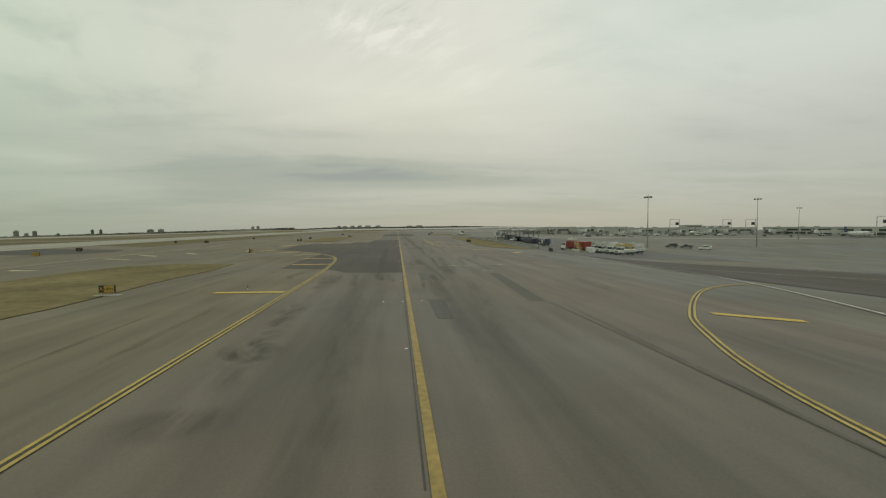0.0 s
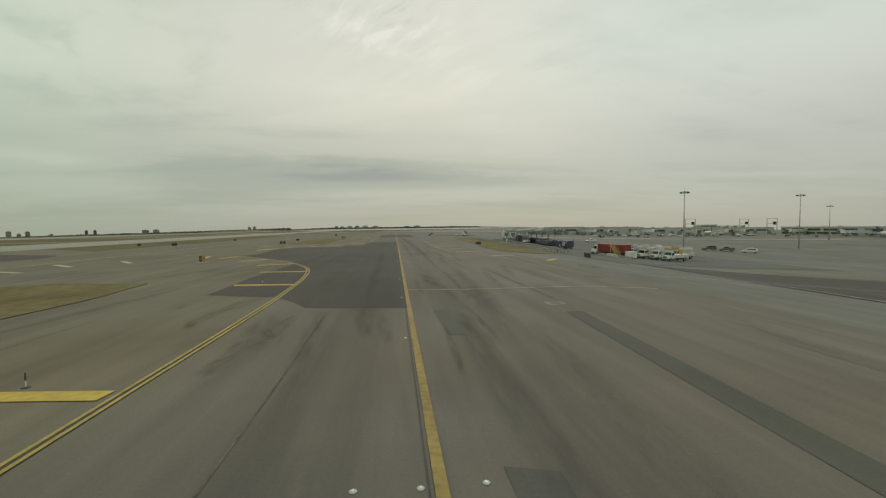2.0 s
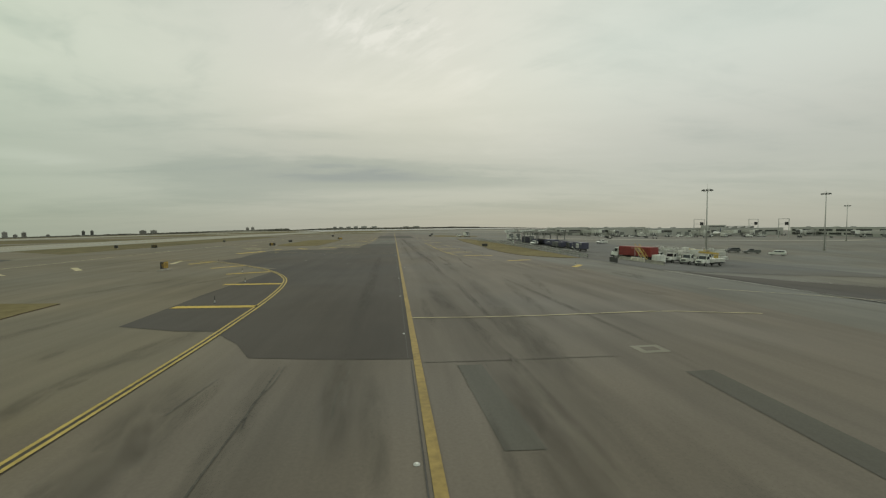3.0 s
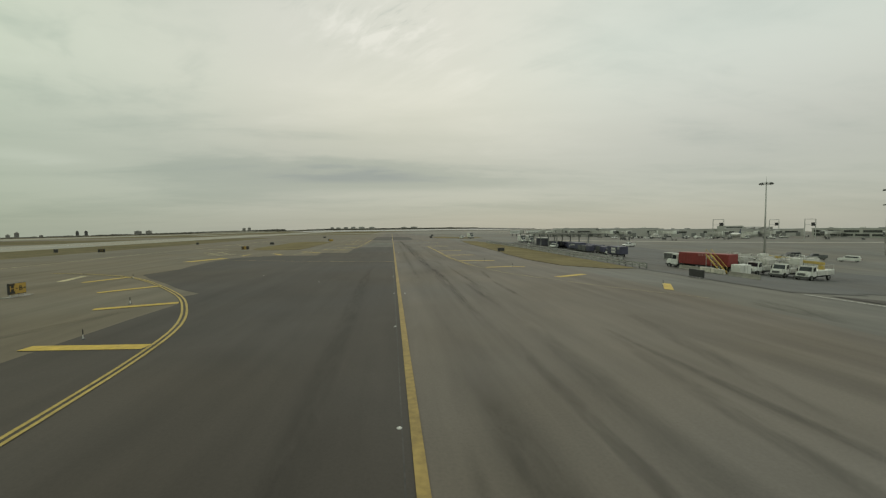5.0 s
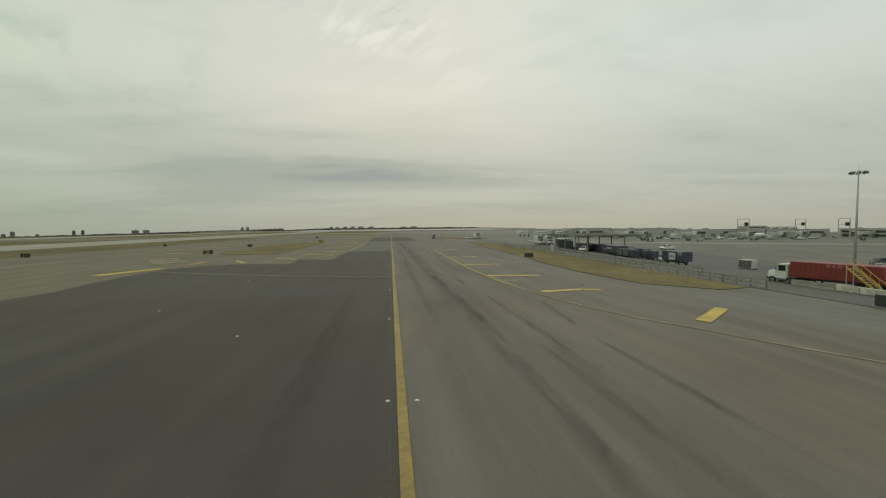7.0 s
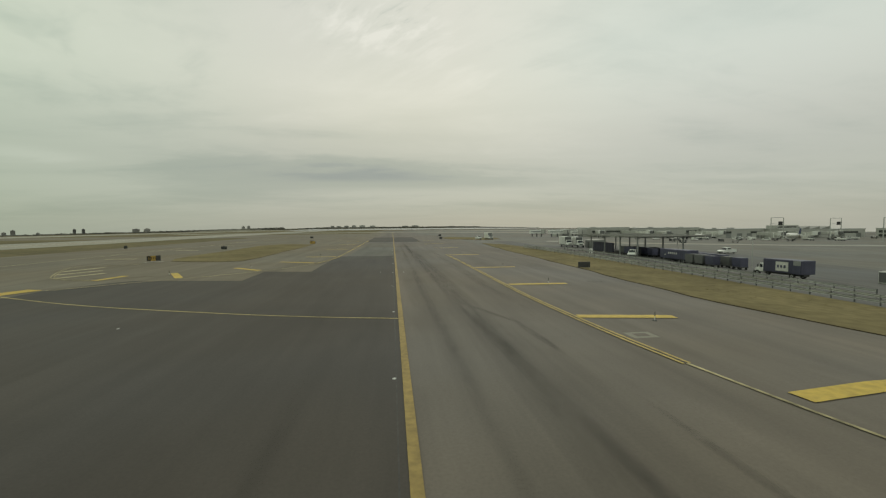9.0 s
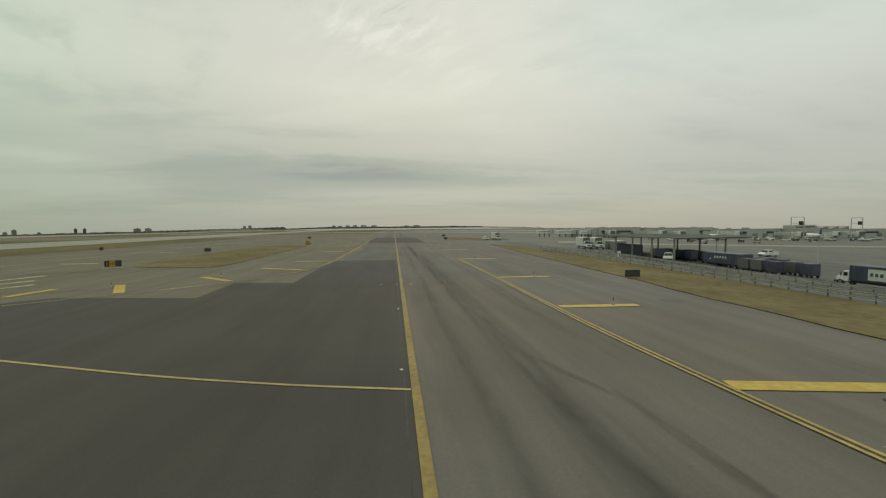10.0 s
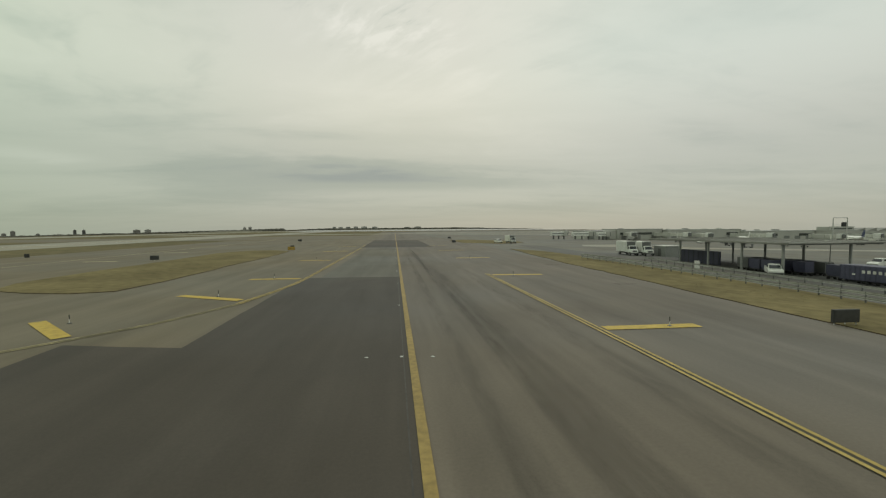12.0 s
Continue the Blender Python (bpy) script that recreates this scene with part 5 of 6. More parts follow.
def pickup(x, y, rz, label, material=None, van=False):
    material = material or M_WHITE
    t = thing("van" if van else "pickup_truck", x, y, rz, label, "van" if van else "pickup", "parked cars")
    side = [(-2.6, 0.45), (-2.6, 1.05), (-0.75, 1.08), (-0.75, 1.12), (0.9, 1.15), (2.3, 1.02), (2.62, 0.85), (2.62, 0.45)]
    if van:
        side = [(-2.5, 0.45), (-2.55, 1.1), (2.2, 1.08), (2.45, 0.9), (2.45, 0.45)]
    body = part("body", loft([[(xx, a, b) for a, b in side] for xx in (-0.93, 0.93)]), material, t)
    y0, y1 = (-2.4, 1.5) if van else (-0.75, 1.45)
    cab = part("cab", bbox(-0.88, 0.88, y0, y1, 1.05, 1.82, 0.10, (-0.72, 0.72, y0 + 0.18, y1 - 0.75), 2), material, t)
    part("windscreen", loft([[(-0.76, y1 - 0.12, 1.18), (0.76, y1 - 0.12, 1.18), (0.76, y1 - 0.09, 1.18), (-0.76, y1 - 0.09, 1.18)], [(-0.68, y1 - 0.62, 1.70), (0.68, y1 - 0.62, 1.70), (0.68, y1 - 0.59, 1.70), (-0.68, y1 - 0.59, 1.70)]]), M_GLASS, cab)
    for s in (-1, 1):
        part("side_window", bbox(s * 0.815 - 0.02, s * 0.815 + 0.02, y0 + 0.3, y1 - 0.7, 1.25, 1.66, 0), M_GLASS, cab)
        for yy in (-1.7, 1.65):
            wheel(t, s * 0.80, yy, 0.37, 0.24)
        part("headlight", bbox(s * 0.72 - 0.13, s * 0.72 + 0.13, 2.40, 2.64, 0.72, 0.86, 0.02), M_LAMP, t)
        part("tail_light", bbox(s * 0.80 - 0.08, s * 0.80 + 0.08, -2.63, -2.5, 0.75, 1.0, 0.01), M_RED, t)
    if not van:
        part("bed_floor", bbox(-0.78, 0.78, -2.5, -0.8, 1.06, 1.09, 0), M_DGREY, t)
        part("bed_wall", bbox(-0.93, -0.83, -2.58, -0.75, 1.04, 1.36, 0.02), material, t)
        part("bed_wall", bbox(0.83, 0.93, -2.58, -0.75, 1.04, 1.36, 0.02), material, t)
        part("tailgate", bbox(-0.93, 0.93, -2.62, -2.52, 1.04, 1.36, 0.02), material, t)
    part("bumper", bbox(-0.9, 0.9, 2.5, 2.72, 0.42, 0.66, 0.05), M_DGREY, t)
    return t


pickup(58.9, 233.2, 141, "white pickup parked at the open shelter")
pickup(96.6, 246.5, 100, "white pickup parked on the apron")
pickup(126.0, 204.0, 80, "dark grey van parked on the apron", M_DGREY, van=True)
pickup(130.6, 200.4, 60, "dark grey pickup parked on the apron", M_DGREY)
pickup(135.6, 194.9, 30, "white van parked on the apron", van=True)
pickup(45.6, 355.5, 190, "white van on the far service road", van=True)


# ---------------------------------------------------------------- open shelter with baggage containers


def shelter():
    t = thing("open_shelter", 65.3, 248.0, 2, "long open-sided shelter with a pale metal roof on dark posts", "shelter", z=gz(65.3, 248.0))
    g = 0.0
    roof = part("roof", bbox(-7.2, 12.6, -17, 15.2, 4.90, 5.12, 0.05), M_SROOF, t)
    for xx in (-7.26, 12.66):
        part("fascia", bbox(xx - 0.05, xx + 0.05, -17.1, 15.3, 4.84, 5.16, 0.02), M_SROOF, roof)
    for k in range(24):
        yy = -16.5 + k * 31 / 23
        part("roof_rib", bbox(-7.1, 12.5, yy - 0.04, yy + 0.04, 5.12, 5.16, 0), M_SROOF, roof)
    for k in range(5):
        yy = -15.5 + 7.4 * k
        for xx in (-6.3, 6.3) if k < 4 else (6.3,):
            part("post", bbox(xx - 0.15, xx + 0.15, yy - 0.15, yy + 0.15, (gz(65.3 + xx, 248.0 + yy) - gz(65.3, 248.0)) - 0.05, 4.80, 0.02), M_GREY, t)
        part("beam", bbox(-6.6, 12.2, yy - 0.10, yy + 0.10, 4.70, 4.90, 0.01), M_GREY, t)
    return t


shelter()


def baggage_unit(x, y, rz, material, label):
    t = thing("baggage_container", x, y, rz, label, "container", "baggage containers")
    ring = [(-0.75, 0.62), (0.75, 0.62), (1.05, 1.05), (1.05, 2.25), (-1.05, 2.25), (-1.05, 0.62)]
    sh = part("shell", loft([[(a, yy, b) for a, b in ring] for yy in (-0.76, 0.76)]), material, t)
    part("curtain", bbox(-0.95, 0.7, -0.80, -0.765, 0.75, 2.15, 0), M_DGREY, sh, "dark canvas curtain")
    for xx in (-0.98, 0.98):
        part("corner_strip", bbox(xx - 0.05, xx + 0.05, -0.785, -0.762, 1.1, 2.22, 0), M_STEEL, sh)
    part("dolly_deck", bbox(-1.1, 1.1, -0.85, 0.85, 0.46, 0.6, 0.02), M_DSTEEL, t)
    for sx in (-1, 1):
        for sy in (-1, 1):
            part("wheel", tube((sx * 0.85 - 0.07, sy * 0.55, 0.23), (sx * 0.85 + 0.07, sy * 0.55, 0.23), 0.23, seg=12), M_TYRE, t)
    part("draw_bar", tube((0, 0.85, 0.4), (0, 1.6, 0.3), 0.04, seg=6), M_DSTEEL, t)
    return t


bu = baggage_unit(64.3, 207.3, 88, M_BLUE, "navy baggage container on a wheeled dolly")
bs = baggage_unit(64.4, 210.1, 92, M_DGREY, "dark grey baggage container on a wheeled dolly")
rn = random.Random(11)
for row, x0, ya, yb in ((0, 61.1, 207.9, 215.6), (0, 60.8, 228.0, 239.9), (1, 64.3, 213.0, 239.8), (2, 67.7, 212.9, 237.6)):
    y = ya
    while y < yb:
        y += 2.5 + rn.uniform(-0.15, 0.25)
        if rn.random() < 0.12:
            continue
        x = x0 + rn.uniform(-0.25, 0.25)
        copy_thing(bu if rn.random() < 0.62 else bs, pose(x, y, gz(x, y), 0, 0, 90 + rn.uniform(-5, 5)))
wallu = thing("storage_wall", 61.7, 252.9, 2, "long dark navy storage partition under the shelter", "partition")
part("panel", bbox(-0.15, 0.15, -5.5, 5.5, 0.0, 2.7, 0.03), M_BLUE, wallu)
for k in range(9):
    part("stud", bbox(-0.2, -0.15, -5.3 + 1.3 * k, -5.2 + 1.3 * k, 0.0, 2.7, 0), M_DSTEEL, wallu)
shed = thing("storage_shed", 70.2, 274.6, 3, "small grey storage shed with a pale flat roof", "shed")
part("wall", bbox(-2.3, 2.3, -2.2, 2.2, 0, 2.7, 0.03), M_GREY, shed)
part("roof", bbox(-2.45, 2.45, -2.35, 2.35, 2.7, 2.85, 0.03), M_DIRTY, shed)
part("door", bbox(-2.33, -2.30, -0.6, 0.5, 0.05, 2.1, 0), M_DGREY, shed)
post_w = thing("white_cabinet", 51.8, 240.9, 0, "small white roadside cabinet on the kerb", "cabinet")
part("box", bbox(-0.3, 0.3, -0.3, 0.3, 0.0, 1.3, 0.03), M_WHITE, post_w)
part("cap", bbox(-0.35, 0.35, -0.35, 0.35, 1.3, 1.38, 0.02), M_DIRTY, post_w)


# ---------------------------------------------------------------- terminal


def window_strip(wall, x0, x1, y, z0, z1, n, name="window"):
    """A row of panes in one frame, set 3 cm into a recess drawn on the wall's front (facing -y)."""
    fr = part(name, bbox(x0 - 0.1, x1 + 0.1, y - 0.10, y - 0.004, z0 - 0.1, z1 + 0.1, 0), M_TERM2, wall, "dark window frame")
    w = (x1 - x0) / n
    for k in range(n):
        part("pane", bbox(x0 + k * w + 0.06, x0 + (k + 1) * w - 0.06, y - 0.13, y - 0.10, z0, z1, 0), M_TGLASS, fr)


def terminal_block(x, y, rz, W, D, H, label, bands=((5.6, 7.4),), doors=True, z=None, roof=True, win=0.75, seed=1):
    """A block whose front faces -y in its own frame; x runs along the front."""
    r = random.Random(seed)
    t = thing("terminal_building", x, y, rz, label, "building", "terminal blocks", z=gz(x, y) - 0.05 if z is None else z)
    wall = part("wall", bbox(-W / 2, W / 2, 0, D, 0, H, 0.05), M_TERM, t)
    part("roof", bbox(-W / 2 - 0.3, W / 2 + 0.3, -0.3, D + 0.3, H, H + 0.45, 0.05), M_ROOFT, t)
    part("fascia", bbox(-W / 2 - 0.05, W / 2 + 0.05, -0.12, -0.004, H - 1.1, H - 0.05, 0), M_TERM, wall)
    for z0, z1 in bands:
        xx = -W / 2 + 2
        while xx < W / 2 - 6:
            L = r.uniform(7, 15)
            L = min(L, W / 2 - 2 - xx)
            if r.random() < win:
                window_strip(wall, xx, xx + L, 0, z0, z1, max(2, int(L / 1.5)))
            xx += L + r.uniform(1.5, 6)
    if doors:
        xx = -W / 2 + 3
        while xx < W / 2 - 7:
            part("bay_door", bbox(xx, xx + 4.5, -0.10, -0.004, 0.05, 3.6, 0), r.choice((M_TERM2, M_GREY, M_TERM2)), wall)
            xx += r.uniform(8, 18)
    if roof:
        xx = -W / 2 + 6
        while xx < W / 2 - 8:
            w, h = r.uniform(1.5, 4), r.uniform(0.3, 0.8)
            part("roof_unit", bbox(xx, xx + w, D * 0.35, D * 0.35 + 3, H + 0.45, H + 0.45 + h, 0.05), r.choice((M_GREY, M_DIRTY)), t)
            xx += r.uniform(12, 30)
    return t


terminal_block(143.9, 450.0, 0, 24, 18, 5.6, "low dark grey terminal annexe", bands=((3.6, 5.0),), seed=2, roof=False)
terminal_block(173.0, 448.5, 0, 34, 22, 7.4, "grey terminal wing with ribbon windows", bands=((3.8, 5.2),), seed=3)
terminal_block(274.0, 438.5, -1, 55, 26, 7.0, "grey terminal wing with ribbon windows", bands=((3.6, 5.2),), seed=12)
terminal_block(218.6, 443.2, -1, 56, 26, 7.6, "long grey terminal wing with ribbon windows", bands=((3.8, 5.6),), seed=4)
tb = terminal_block(311.6, 425.3, -1, 20, 30, 7.4, "two-storey grey terminal block beside the gate frames", bands=((3.6, 5.4),), seed=5, win=0.9, roof=False)
up = part("upper_storey", bbox(-9.8, 9.4, 3, 12, 7.85, 10.3, 0.05), M_TERM, tb, "raised grey upper storey")
part("fascia", bbox(-10.0, 9.6, 2.7, 3.0, 9.9, 10.5, 0), M_DIRTY, up, "pale roof edge")
part("clerestory", bbox(-8, 8, 2.9, 2.998, 8.5, 9.3, 0), M_TGLASS, up)
sw = terminal_block(355.0, 433.0, -2, 66, 30, 6.6, "grey terminal wing with a sawtooth roof", bands=((3.4, 4.8),), seed=6, win=0.9, roof=False)
for k in range(4):
    xx = -32.5 + 9 * k
    part("sawtooth", loft([[(xx, yy, 7.05), (xx + 8, yy, 7.05), (xx + 8, yy, 9.2)] for yy in (1.5, 24)]), M_SROOF, sw, "sloping sawtooth rooflight")
terminal_block(386.8, 348.2, -90, 150, 30, 7.6, "long grey terminal wing with two rows of windows", bands=((1.4, 3.0), (4.4, 6.2)), seed=7, win=0.92)
terminal_block(397.3, 203.3, -90, 130, 30, 8.4, "long grey terminal wing with ribbon windows", bands=((2.2, 3.8), (5.4, 6.9)), seed=8, win=0.92)


def jet_bridge(x, y, rz, L, label):
    t = thing("jet_bridge", x, y, rz, label, "jet bridge", "jet bridges")
    part("rotunda", tube((0, 0, 2.6), (0, 0, 5.4), 2.1, seg=18), M_TERM, t)
    part("rotunda_leg", tube((0, 0, 0), (0, 0, 2.7), 0.55, seg=12), M_STEEL, t)
    part("tunnel", bbox(-1.4, 1.4, -L * 0.55, -1.5, 2.7, 5.2, 0.08), M_TERM, t)
    part("tunnel", bbox(-1.2, 1.2, -L, -L * 0.5, 2.9, 5.1, 0.08), M_DIRTY, t)
    part("head", bbox(-1.9, 1.9, -L - 3.4, -L, 2.7, 5.7, 0.15), M_WHITE, t, "white boarding head")
    part("canopy", bbox(-1.6, 1.6, -L - 4.1, -L - 3.4, 2.9, 5.4, 0.2), M_DGREY, t, "dark folding canopy")
    for s in (-1, 1):
        part("drive_leg", bbox(s * 1.6 - 0.2, s * 1.6 + 0.2, -L * 0.8 - 0.2, -L * 0.8 + 0.2, 0.8, 4.2, 0.03), M_WHITE, t)
        part("wheel", tube((s * 1.6 - 0.25, -L * 0.8, 0.55), (s * 1.6 + 0.25, -L * 0.8, 0.55), 0.55, seg=14), M_TYRE, t)
    part("axle", bbox(-1.6, 1.6, -L * 0.8 - 0.2, -L * 0.8 + 0.2, 0.7, 1.0, 0.02), M_DSTEEL, t)
    part("stair", loft([[(1.6, -L - 0.5, 2.7), (2.8, -L - 0.5, 2.7), (2.8, -L - 0.5, 3.0), (1.6, -L - 0.5, 3.0)], [(1.6, -L + 3.4, 0.0), (2.8, -L + 3.4, 0.0), (2.8, -L + 3.4, 0.3), (1.6, -L + 3.4, 0.3)]]), M_STEEL, t)
    return t


jb = jet_bridge(161.0, 445.3, -20, 20, "white jet bridge on a wheeled leg at the terminal")
for x, y, a in ((184.0, 445.6, 20), (208.5, 440.5, -15), (237.0, 438.4, 25), (282.6, 423.1, -10), (308.5, 430.0, 20), (343.5, 431.1, -18), (383.6, 398.2, -75), (383.8, 343.2, -100), (384.0, 288.2, -80), (384.2, 228.2, -95)):
    copy_thing(jb, pose(x, y, gz(x, y), 0, 0, a))


def long_bridge(x0, x1, y, label):
    t = thing("gangway", (x0 + x1) / 2, y, 0, label, "gangway", "long gangways")
    W = x1 - x0
    tun = part("tunnel", bbox(-W / 2, W / 2, -1.4, 1.4, 2.5, 5.0, 0.08), M_WHITE, t)
    part("stripe", bbox(-W / 2 + 0.5, W / 2 - 0.5, -1.44, -1.402, 3.5, 4.2, 0), M_GREY, tun, "grey window stripe")
    part("head", bbox(W / 2 - 2.6, W / 2, -2.0, 2.0, 2.2, 5.6, 0.1), M_TERM, t)
    part("canopy", bbox(W / 2, W / 2 + 0.7, -1.6, 1.6, 2.5, 5.2, 0.1), M_DGREY, t, "dark folding canopy")
    for k in range(3):
        xx = -W / 2 + W * (k + 0.5) / 3
        part("leg", bbox(xx - 0.3, xx + 0.3, -0.6, 0.6, -0.1, 2.55, 0.02), M_DGREY, t)
    return t


long_bridge(104, 115, 441, "long white gangway of an outer gate")
long_bridge(118.5, 132.5, 440, "long white gangway of an outer gate")
long_bridge(135.5, 143.5, 438, "short white gangway of an outer gate")


def gate_frame(x, y, W, H, label):
    t = thing("gate_frame", x, y, 0, label, "gate frame", "gate frames")
    for s in (-1, 1):
        part("post", tube((s * W / 2, 0, 0), (s * W / 2, 0, H), 0.34, 0.26, 10), M_STEEL, t)
    part("crossbar", tube((-W / 2, 0, H), (W / 2, 0, H), 0.18, seg=8), M_STEEL, t)
    part("crossbar", tube((-W / 2, 0, H - 4.2), (W / 2, 0, H - 4.2), 0.12, seg=8), M_STEEL, t)
    part("display_box", bbox(W * 0.12, W * 0.40, -0.4, 0.4, H - 5.2, H - 2.6, 0.06), M_BLACK, t, "dark guidance display")
    return t


gate_frame(259.8, 387.3, 9.5, 15.4, "tall white docking frame with a dark display")
gate_frame(316.7, 364.0, 9.5, 15.5, "tall white docking frame with a dark display")
gate_frame(334.6, 411.1, 9.5, 15.5, "tall white docking frame with a dark display")
gate_frame(371.0, 303.2, 9.5, 16.5, "tall white docking frame with a dark display")


def airliner(x, y, rz, L, label, tail):
    """A twin-jet airliner, nose to +y."""
    t = thing("airliner", x, y, rz, label, "airplane", "parked airliners")
    R = L * 0.055
    zc = R + L * 0.05
    prof = [(0.5, 0.02, -0.2), (0.485, 0.30, -0.15), (0.46, 0.62, -0.06), (0.42, 0.90, 0), (0.37, 1, 0), (-0.2, 1, 0), (-0.33, 0.80, 0.14), (-0.43, 0.45, 0.35), (-0.5, 0.10, 0.55)]
    rings = []
    for yy, s, dz in prof:
        rings.append([(R * s * math.cos(2 * math.pi * i / 16), yy * L, zc + R * dz + R * s * math.sin(2 * math.pi * i / 16)) for i in range(16)])
    fus = part("fuselage", loft(rings), M_WHITE, t, smooth=True)
    part("cockpit_window", bbox(-R * 0.55, R * 0.55, L * 0.445, L * 0.462, zc + R * 0.30, zc + R * 0.52, 0), M_GLASS, fus)
    for s in (-1, 1):
        part("window_strip", bbox(s * R * 0.985 - 0.02, s * R * 0.985 + 0.02, -L * 0.25, L * 0.36, zc + R * 0.12, zc + R * 0.26, 0), M_DGREY, fus)
        part("wing", loft([[(s * R * 0.7, L * 0.10, zc - R * 0.5), (s * R * 0.7, -L * 0.10, zc - R * 0.5), (s * R * 0.7, -L * 0.08, zc - R * 0.25)],
                           [(s * L * 0.46, -L * 0.10, zc + R * 0.2), (s * L * 0.46, -L * 0.14, zc + R * 0.2), (s * L * 0.46, -L * 0.135, zc + R * 0.26)]]), M_DIRTY, t)
        part("stabiliser", loft([[(s * R * 0.2, -L * 0.40, zc + R * 0.5), (s * R * 0.2, -L * 0.49, zc + R * 0.5), (s * R * 0.2, -L * 0.48, zc + R * 0.58)],
                                 [(s * L * 0.18, -L * 0.47, zc + R * 0.8), (s * L * 0.18, -L * 0.505, zc + R * 0.8), (s * L * 0.18, -L * 0.50, zc + R * 0.84)]]), M_DIRTY, t)
        part("engine", tube((s * L * 0.16, L * 0.05, zc - R * 0.9), (s * L * 0.16, -L * 0.06, zc - R * 0.9), R * 0.5, R * 0.36, 14), M_DIRTY, t)
        part("main_gear", tube((s * R * 1.2, -L * 0.04, 0.0), (s * R * 1.2, -L * 0.04, zc - R * 0.4), L * 0.008, seg=8), M_STEEL, t)
    part("nose_gear", tube((0, L * 0.40, 0), (0, L * 0.40, zc - R * 0.7), L * 0.006, seg=8), M_STEEL, t)
    part("fin", loft([[(-0.15, -L * 0.36, zc + R * 0.7), (0.15, -L * 0.36, zc + R * 0.7), (0.15, -L * 0.49, zc + R * 0.7), (-0.15, -L * 0.49, zc + R * 0.7)],
                      [(-0.08, -L * 0.46, zc + R * 0.7 + L * 0.15), (0.08, -L * 0.46, zc + R * 0.7 + L * 0.15), (0.08, -L * 0.52, zc + R * 0.7 + L * 0.15), (-0.08, -L * 0.52, zc + R * 0.7 + L * 0.15)]]), tail, t)
    return t


airliner(228.3, 420.1, -28, 22, "small white airliner parked nose-in at the terminal", M_WHITE)
airliner(294.6, 407.9, -30, 28, "white airliner with a dark blue fin at its gate", M_TAIL)
airliner(364.9, 315.2, -80, 30, "white airliner with a dark blue fin at its gate", M_TAIL)
airliner(365.2, 253.2, -95, 30, "white airliner parked at its gate", M_WHITE)

# apron clutter near the terminal
rc = random.Random(21)


def apron_cart(x, y, rz):
    t = thing("baggage_cart", x, y, rz, "small covered baggage cart on the apron", "cart", "baggage carts")
    part("deck", bbox(-0.8, 0.8, -1.6, 1.6, 0.45, 0.6, 0.02), M_DSTEEL, t)
    part("cover", bbox(-0.8, 0.8, -1.5, 1.5, 1.75, 1.85, 0.03), M_DIRTY, t)
    part("end_panel", bbox(-0.8, 0.8, -1.55, -1.48, 0.6, 1.75, 0), M_DGREY, t)
    part("end_panel", bbox(-0.8, 0.8, 1.48, 1.55, 0.6, 1.75, 0), M_DGREY, t)
    for sx in (-1, 1):
        for sy in (-1, 1):
            part("wheel", tube((sx * 0.65 - 0.07, sy * 1.1, 0.24), (sx * 0.65 + 0.07, sy * 1.1, 0.24), 0.24, seg=10), M_TYRE, t)
    return t


ct = apron_cart(148.0, 332.0, 20)
for k in range(20):
    x, y = rc.uniform(150, 375), rc.uniform(345, 410)
    if rc.random() < 0.3:
        x, y = rc.uniform(330, 372), rc.uniform(160, 340)
    copy_thing(ct, pose(x, y, gz(x, y), 0, 0, rc.uniform(0, 180)))
far_van = pickup(197.2, 398.5, 80, "white van parked by the terminal", van=True)
for k in range(7):
    x, y = rc.uniform(160, 372), rc.uniform(380, 408)
    copy_thing(far_van, pose(x, y, gz(x, y), 0, 0, rc.uniform(0, 360)))
for x, y in ((236, 392), (248, 396), (282, 385), (300, 380), (214, 398), (322, 390)):
    service_truck(x, y, rc.uniform(0, 360), "white apron service truck near the gates", lift=rc.random() < 0.5)

# ---------------------------------------------------------------- distance
sheet("water", [(-260, 1150), (2600, 950), (3200, 2300), (-400, 2300)], 0.02, M_WATER, "pale bay water in the distance")


def far_point(deg, dist):
    a = radians(deg)
    return dist * math.sin(a), 100 + dist * math.cos(a)


def far_tower(deg, dist, w, h, material, label, steps=1):
    x, y = far_point(deg, dist)
    t = thing("apartment_tower", x, y, -deg, label, "building", "distant towers", z=gz(x, y))
    wall = part("wall", bbox(-w / 2, w / 2, 0, w * 0.6, -4, h, 0.3), material, t)
    part("roof", bbox(-w * 0.2, w * 0.2, w * 0.1, w * 0.45, h, h + h * 0.10, 0.2), material, t)
    n = max(2, int(h / 6))
    for k in range(n):
        z = 3 + k * (h - 5) / n
        part("window_band", bbox(-w * 0.44, w * 0.44, -0.3, -0.01, z, z + 1.6, 0), M_TOWERD, wall)
    return t


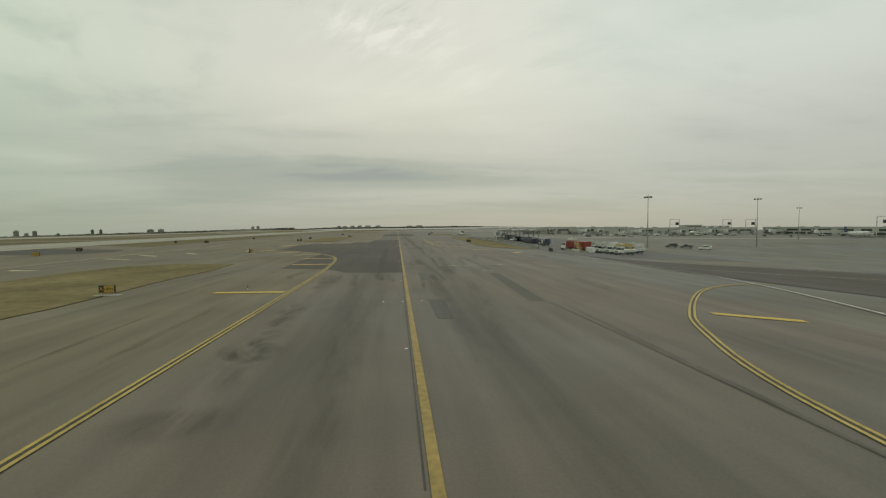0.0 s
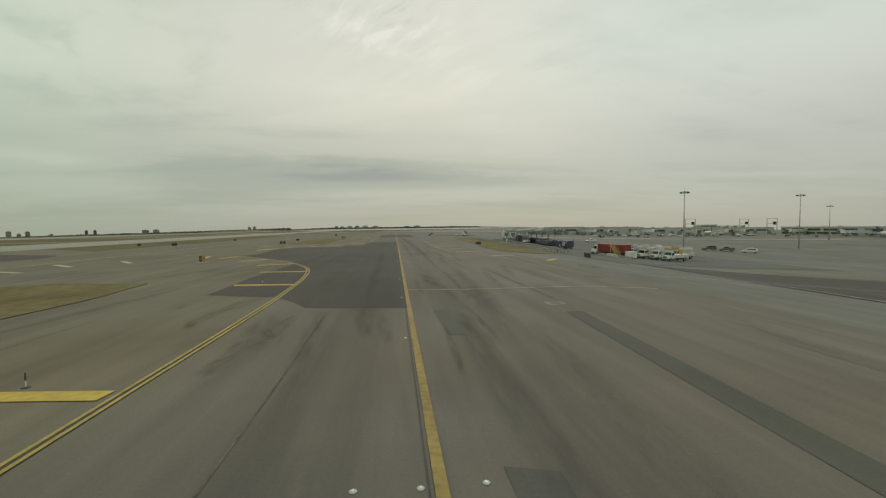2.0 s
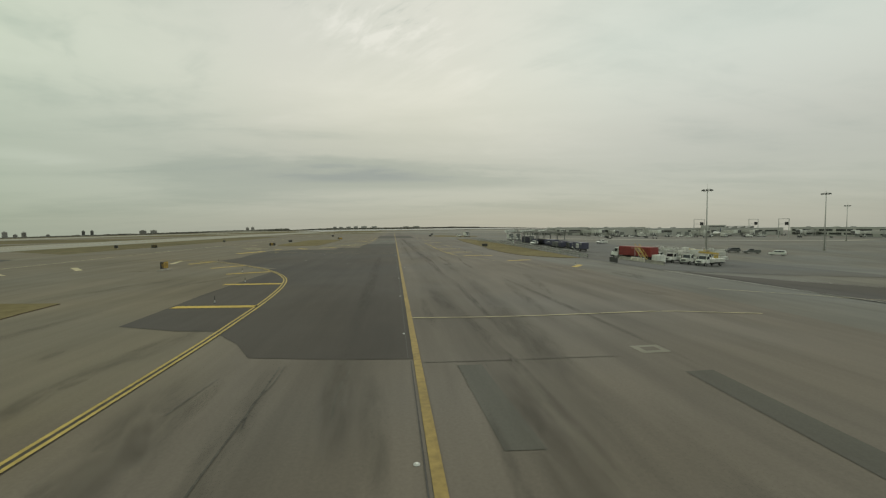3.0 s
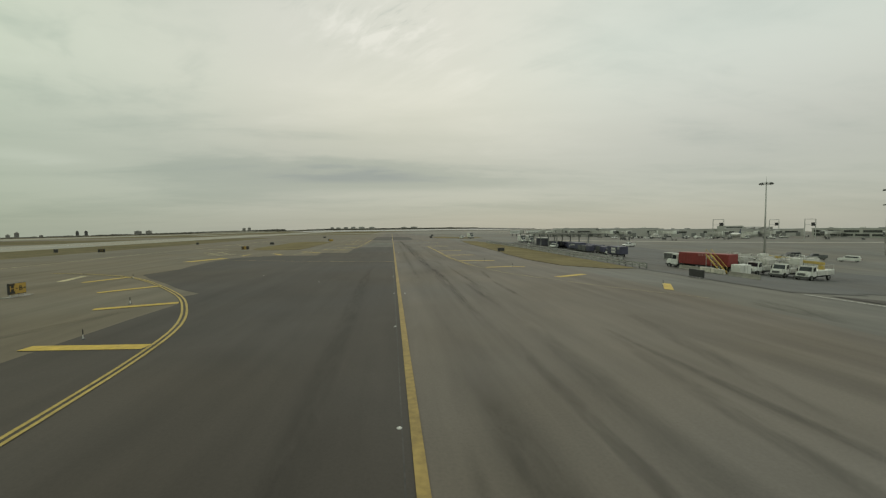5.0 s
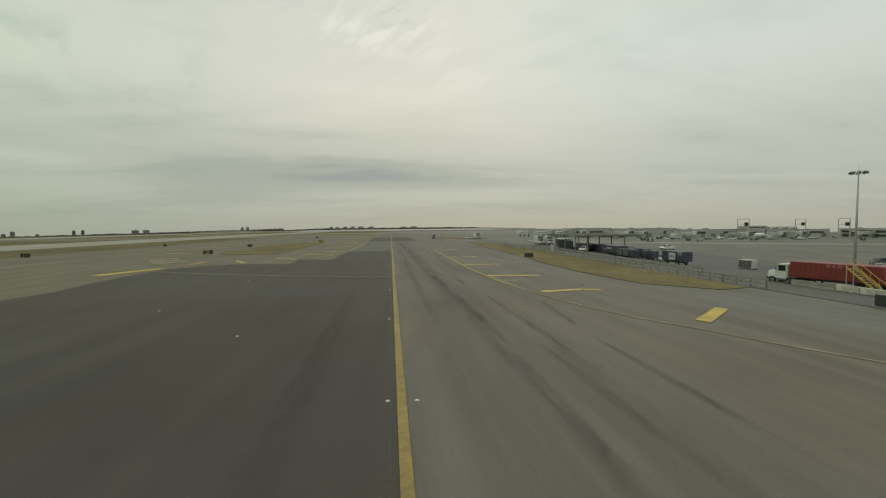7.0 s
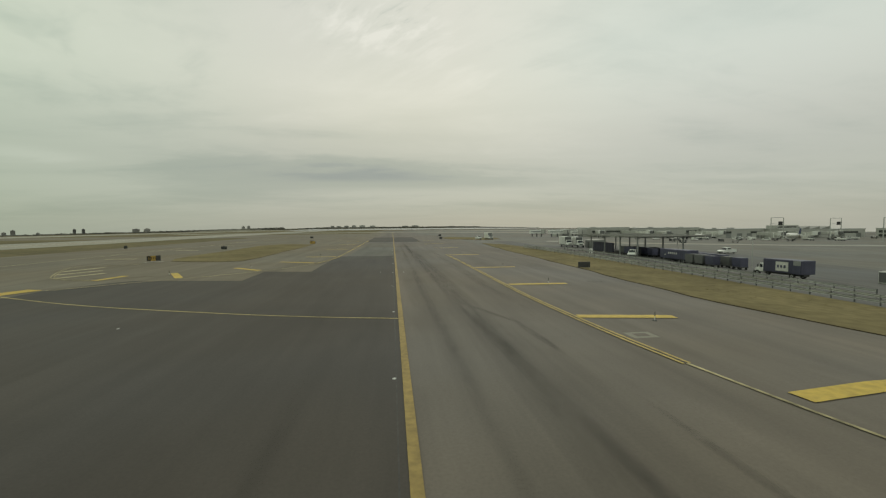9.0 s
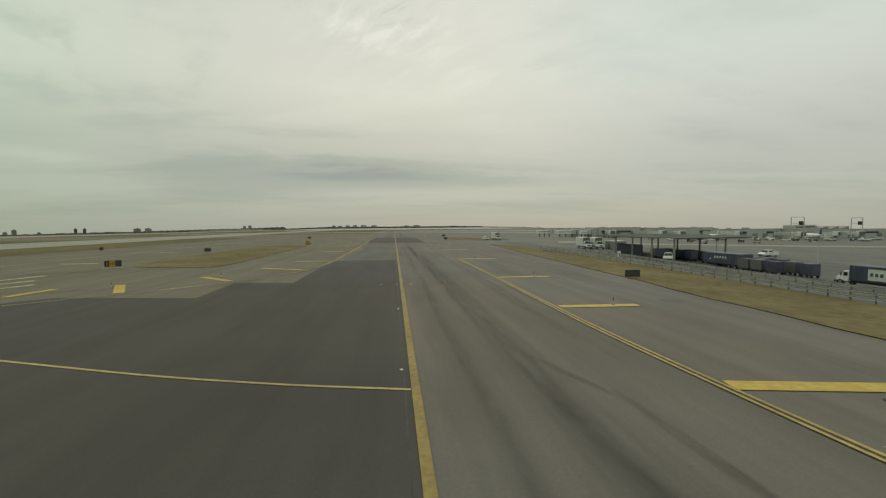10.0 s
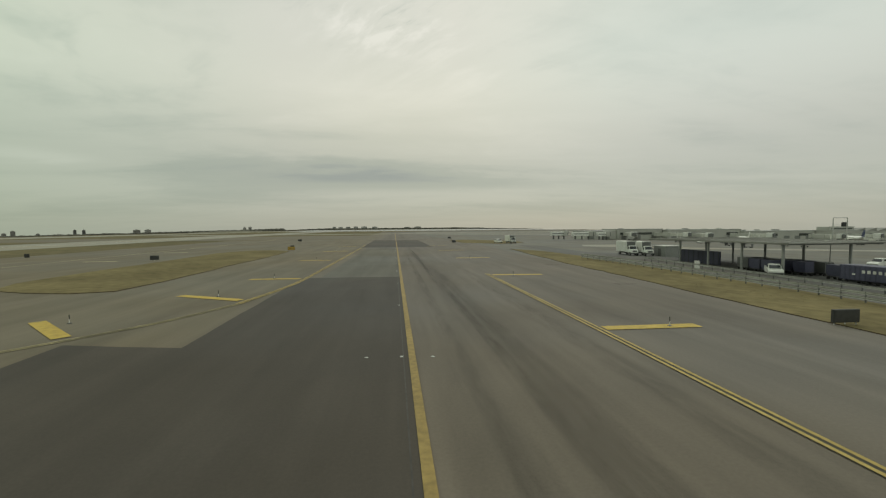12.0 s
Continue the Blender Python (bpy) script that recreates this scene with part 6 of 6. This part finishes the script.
for dg, w, h, m_, lb in ((-34.2, 20, 46, M_TOWERD, "dark slab tower on the skyline"), (-33.5, 20, 46, M_TOWERD, "dark slab tower on the skyline"),
                         (-29.1, 50, 40, M_TOWER, "grey apartment block on the skyline"), (-28.1, 46, 40, M_TOWER, "grey apartment block on the skyline"),
                         (-39.9, 30, 50, M_TOWER, "grey apartment tower on the skyline"), (-39.2, 24, 34, M_TOWER, "grey apartment tower on the skyline"), (-38.6, 26, 46, M_TOWER, "grey apartment tower on the skyline"),
                         (-36.9, 22, 28, M_TOWER, "grey tower on the skyline"), (-18.3, 28, 42, M_TOWER, "grey tower on the skyline"), (-17.7, 28, 44, M_TOWER, "grey tower on the skyline"),
                         (-20.4, 40, 20, M_TOWER, "low grey block on the skyline"), (-19.4, 30, 24, M_TOWER, "low grey block on the skyline"), (-16.8, 44, 22, M_TOWER, "low grey block on the skyline"),
                         (-9.4, 40, 18, M_TOWER, "low grey block on the skyline"), (-7.5, 34, 26, M_TOWER, "pale apartment block on the skyline"), (-6.7, 44, 22, M_TOWER, "pale apartment block on the skyline"),
                         (-5.7, 44, 22, M_TOWER, "pale apartment block on the skyline"), (-4.7, 44, 22, M_TOWER, "pale apartment block on the skyline"), (-3.6, 60, 22, M_TOWER, "pale apartment block on the skyline"),
                         (-2.2, 56, 20, M_TOWER, "pale apartment block on the skyline"), (2.2, 60, 16, M_TOWER, "pale low building on the skyline"), (3.6, 70, 18, M_TOWER, "pale low building on the skyline")):
    far_tower(dg - 0.45, 4700, w * 1.08, h * 1.32, m_, lb)


def treeline(name, a0, a1, dist, h0, h1, label, seed):
    """A far belt of wood: many small overlapping crowns in one ragged mass."""
    r = random.Random(seed)
    verts, faces = [], []
    a = a0
    n = 6
    while a < a1:
        x, y = far_point(a, dist + r.uniform(-40, 40))
        z = gz(x, y)
        swell = 0.5 + 0.5 * noise.noise(Vector((a * 0.55, seed, 0))) + 0.25 * noise.noise(Vector((a * 2.3, seed, 5)))
        w, h = r.uniform(5, 11), h0 + (h1 - h0) * min(max(swell + r.uniform(-0.2, 0.2), 0), 1.2)
        b = len(verts)
        for k, (rad, zz) in enumerate(((1.0, -4), (0.95, h * 0.62), (0.55, h * 0.9))):
            verts += [(x + w * rad * math.cos(6.283 * i / n) * r.uniform(0.75, 1.2), y + w * rad * math.sin(6.283 * i / n), z + zz + (h * r.uniform(-0.08, 0.08) if k else 0)) for i in range(n)]
        verts.append((x + r.uniform(-2, 2), y, z + h))
        for k in range(2):
            faces += [(b + k * n + i, b + k * n + (i + 1) % n, b + (k + 1) * n + (i + 1) % n, b + (k + 1) * n + i) for i in range(n)]
        faces += [(b + 2 * n + i, b + 2 * n + (i + 1) % n, b + 3 * n) for i in range(n)]
        a += r.uniform(0.05, 0.14)
    me = bpy.data.meshes.new(name)
    me.from_pydata(verts, [], faces)
    me.materials.append(M_TREE)
    tagged(new(name, me), label, "trees", kind="stuff")


treeline("far_woods", -62, -14, 2450, 15, 20, "dark belt of bare woods on the horizon", 1)
treeline("far_woods", -14, 12, 2700, 7, 12, "low dark shoreline woods on the horizon", 2)
treeline("far_woods", 12, 20, 2800, 6, 10, "low dark shoreline woods on the horizon", 3)


def hill():
    bm = bmesh.new()
    rows = []
    for i in range(31):
        a = -28 + 15 * i / 30
        h = 17 * math.sin(math.pi * i / 30) ** 0.8 + 1.5 * noise.noise(Vector((i * 0.35, 0, 4)))
        row = []
        for d, s in ((2300, 0), (2360, 0.7), (2440, 1.0), (2700, 0.6)):
            x, y = far_point(a, d)
            row.append(bm.verts.new((x, y, gz(x, y) - 3 + max(h, 0) * s)))
        rows.append(row)
    for r0, r1 in zip(rows, rows[1:]):
        for j in range(3):
            bm.faces.new((r0[j], r1[j], r1[j + 1], r0[j + 1]))
    bmesh.ops.recalc_face_normals(bm, faces=bm.faces[:])
    finish("backdrop_hill", bm, mat("far_hill_grass", (0.17, 0.16, 0.12), 0.95, grain=0.2, scale=0.02, big=0.2, big_scale=0.004), None, "long low grassy hill on the horizon", "structure", smooth=True)


hill()
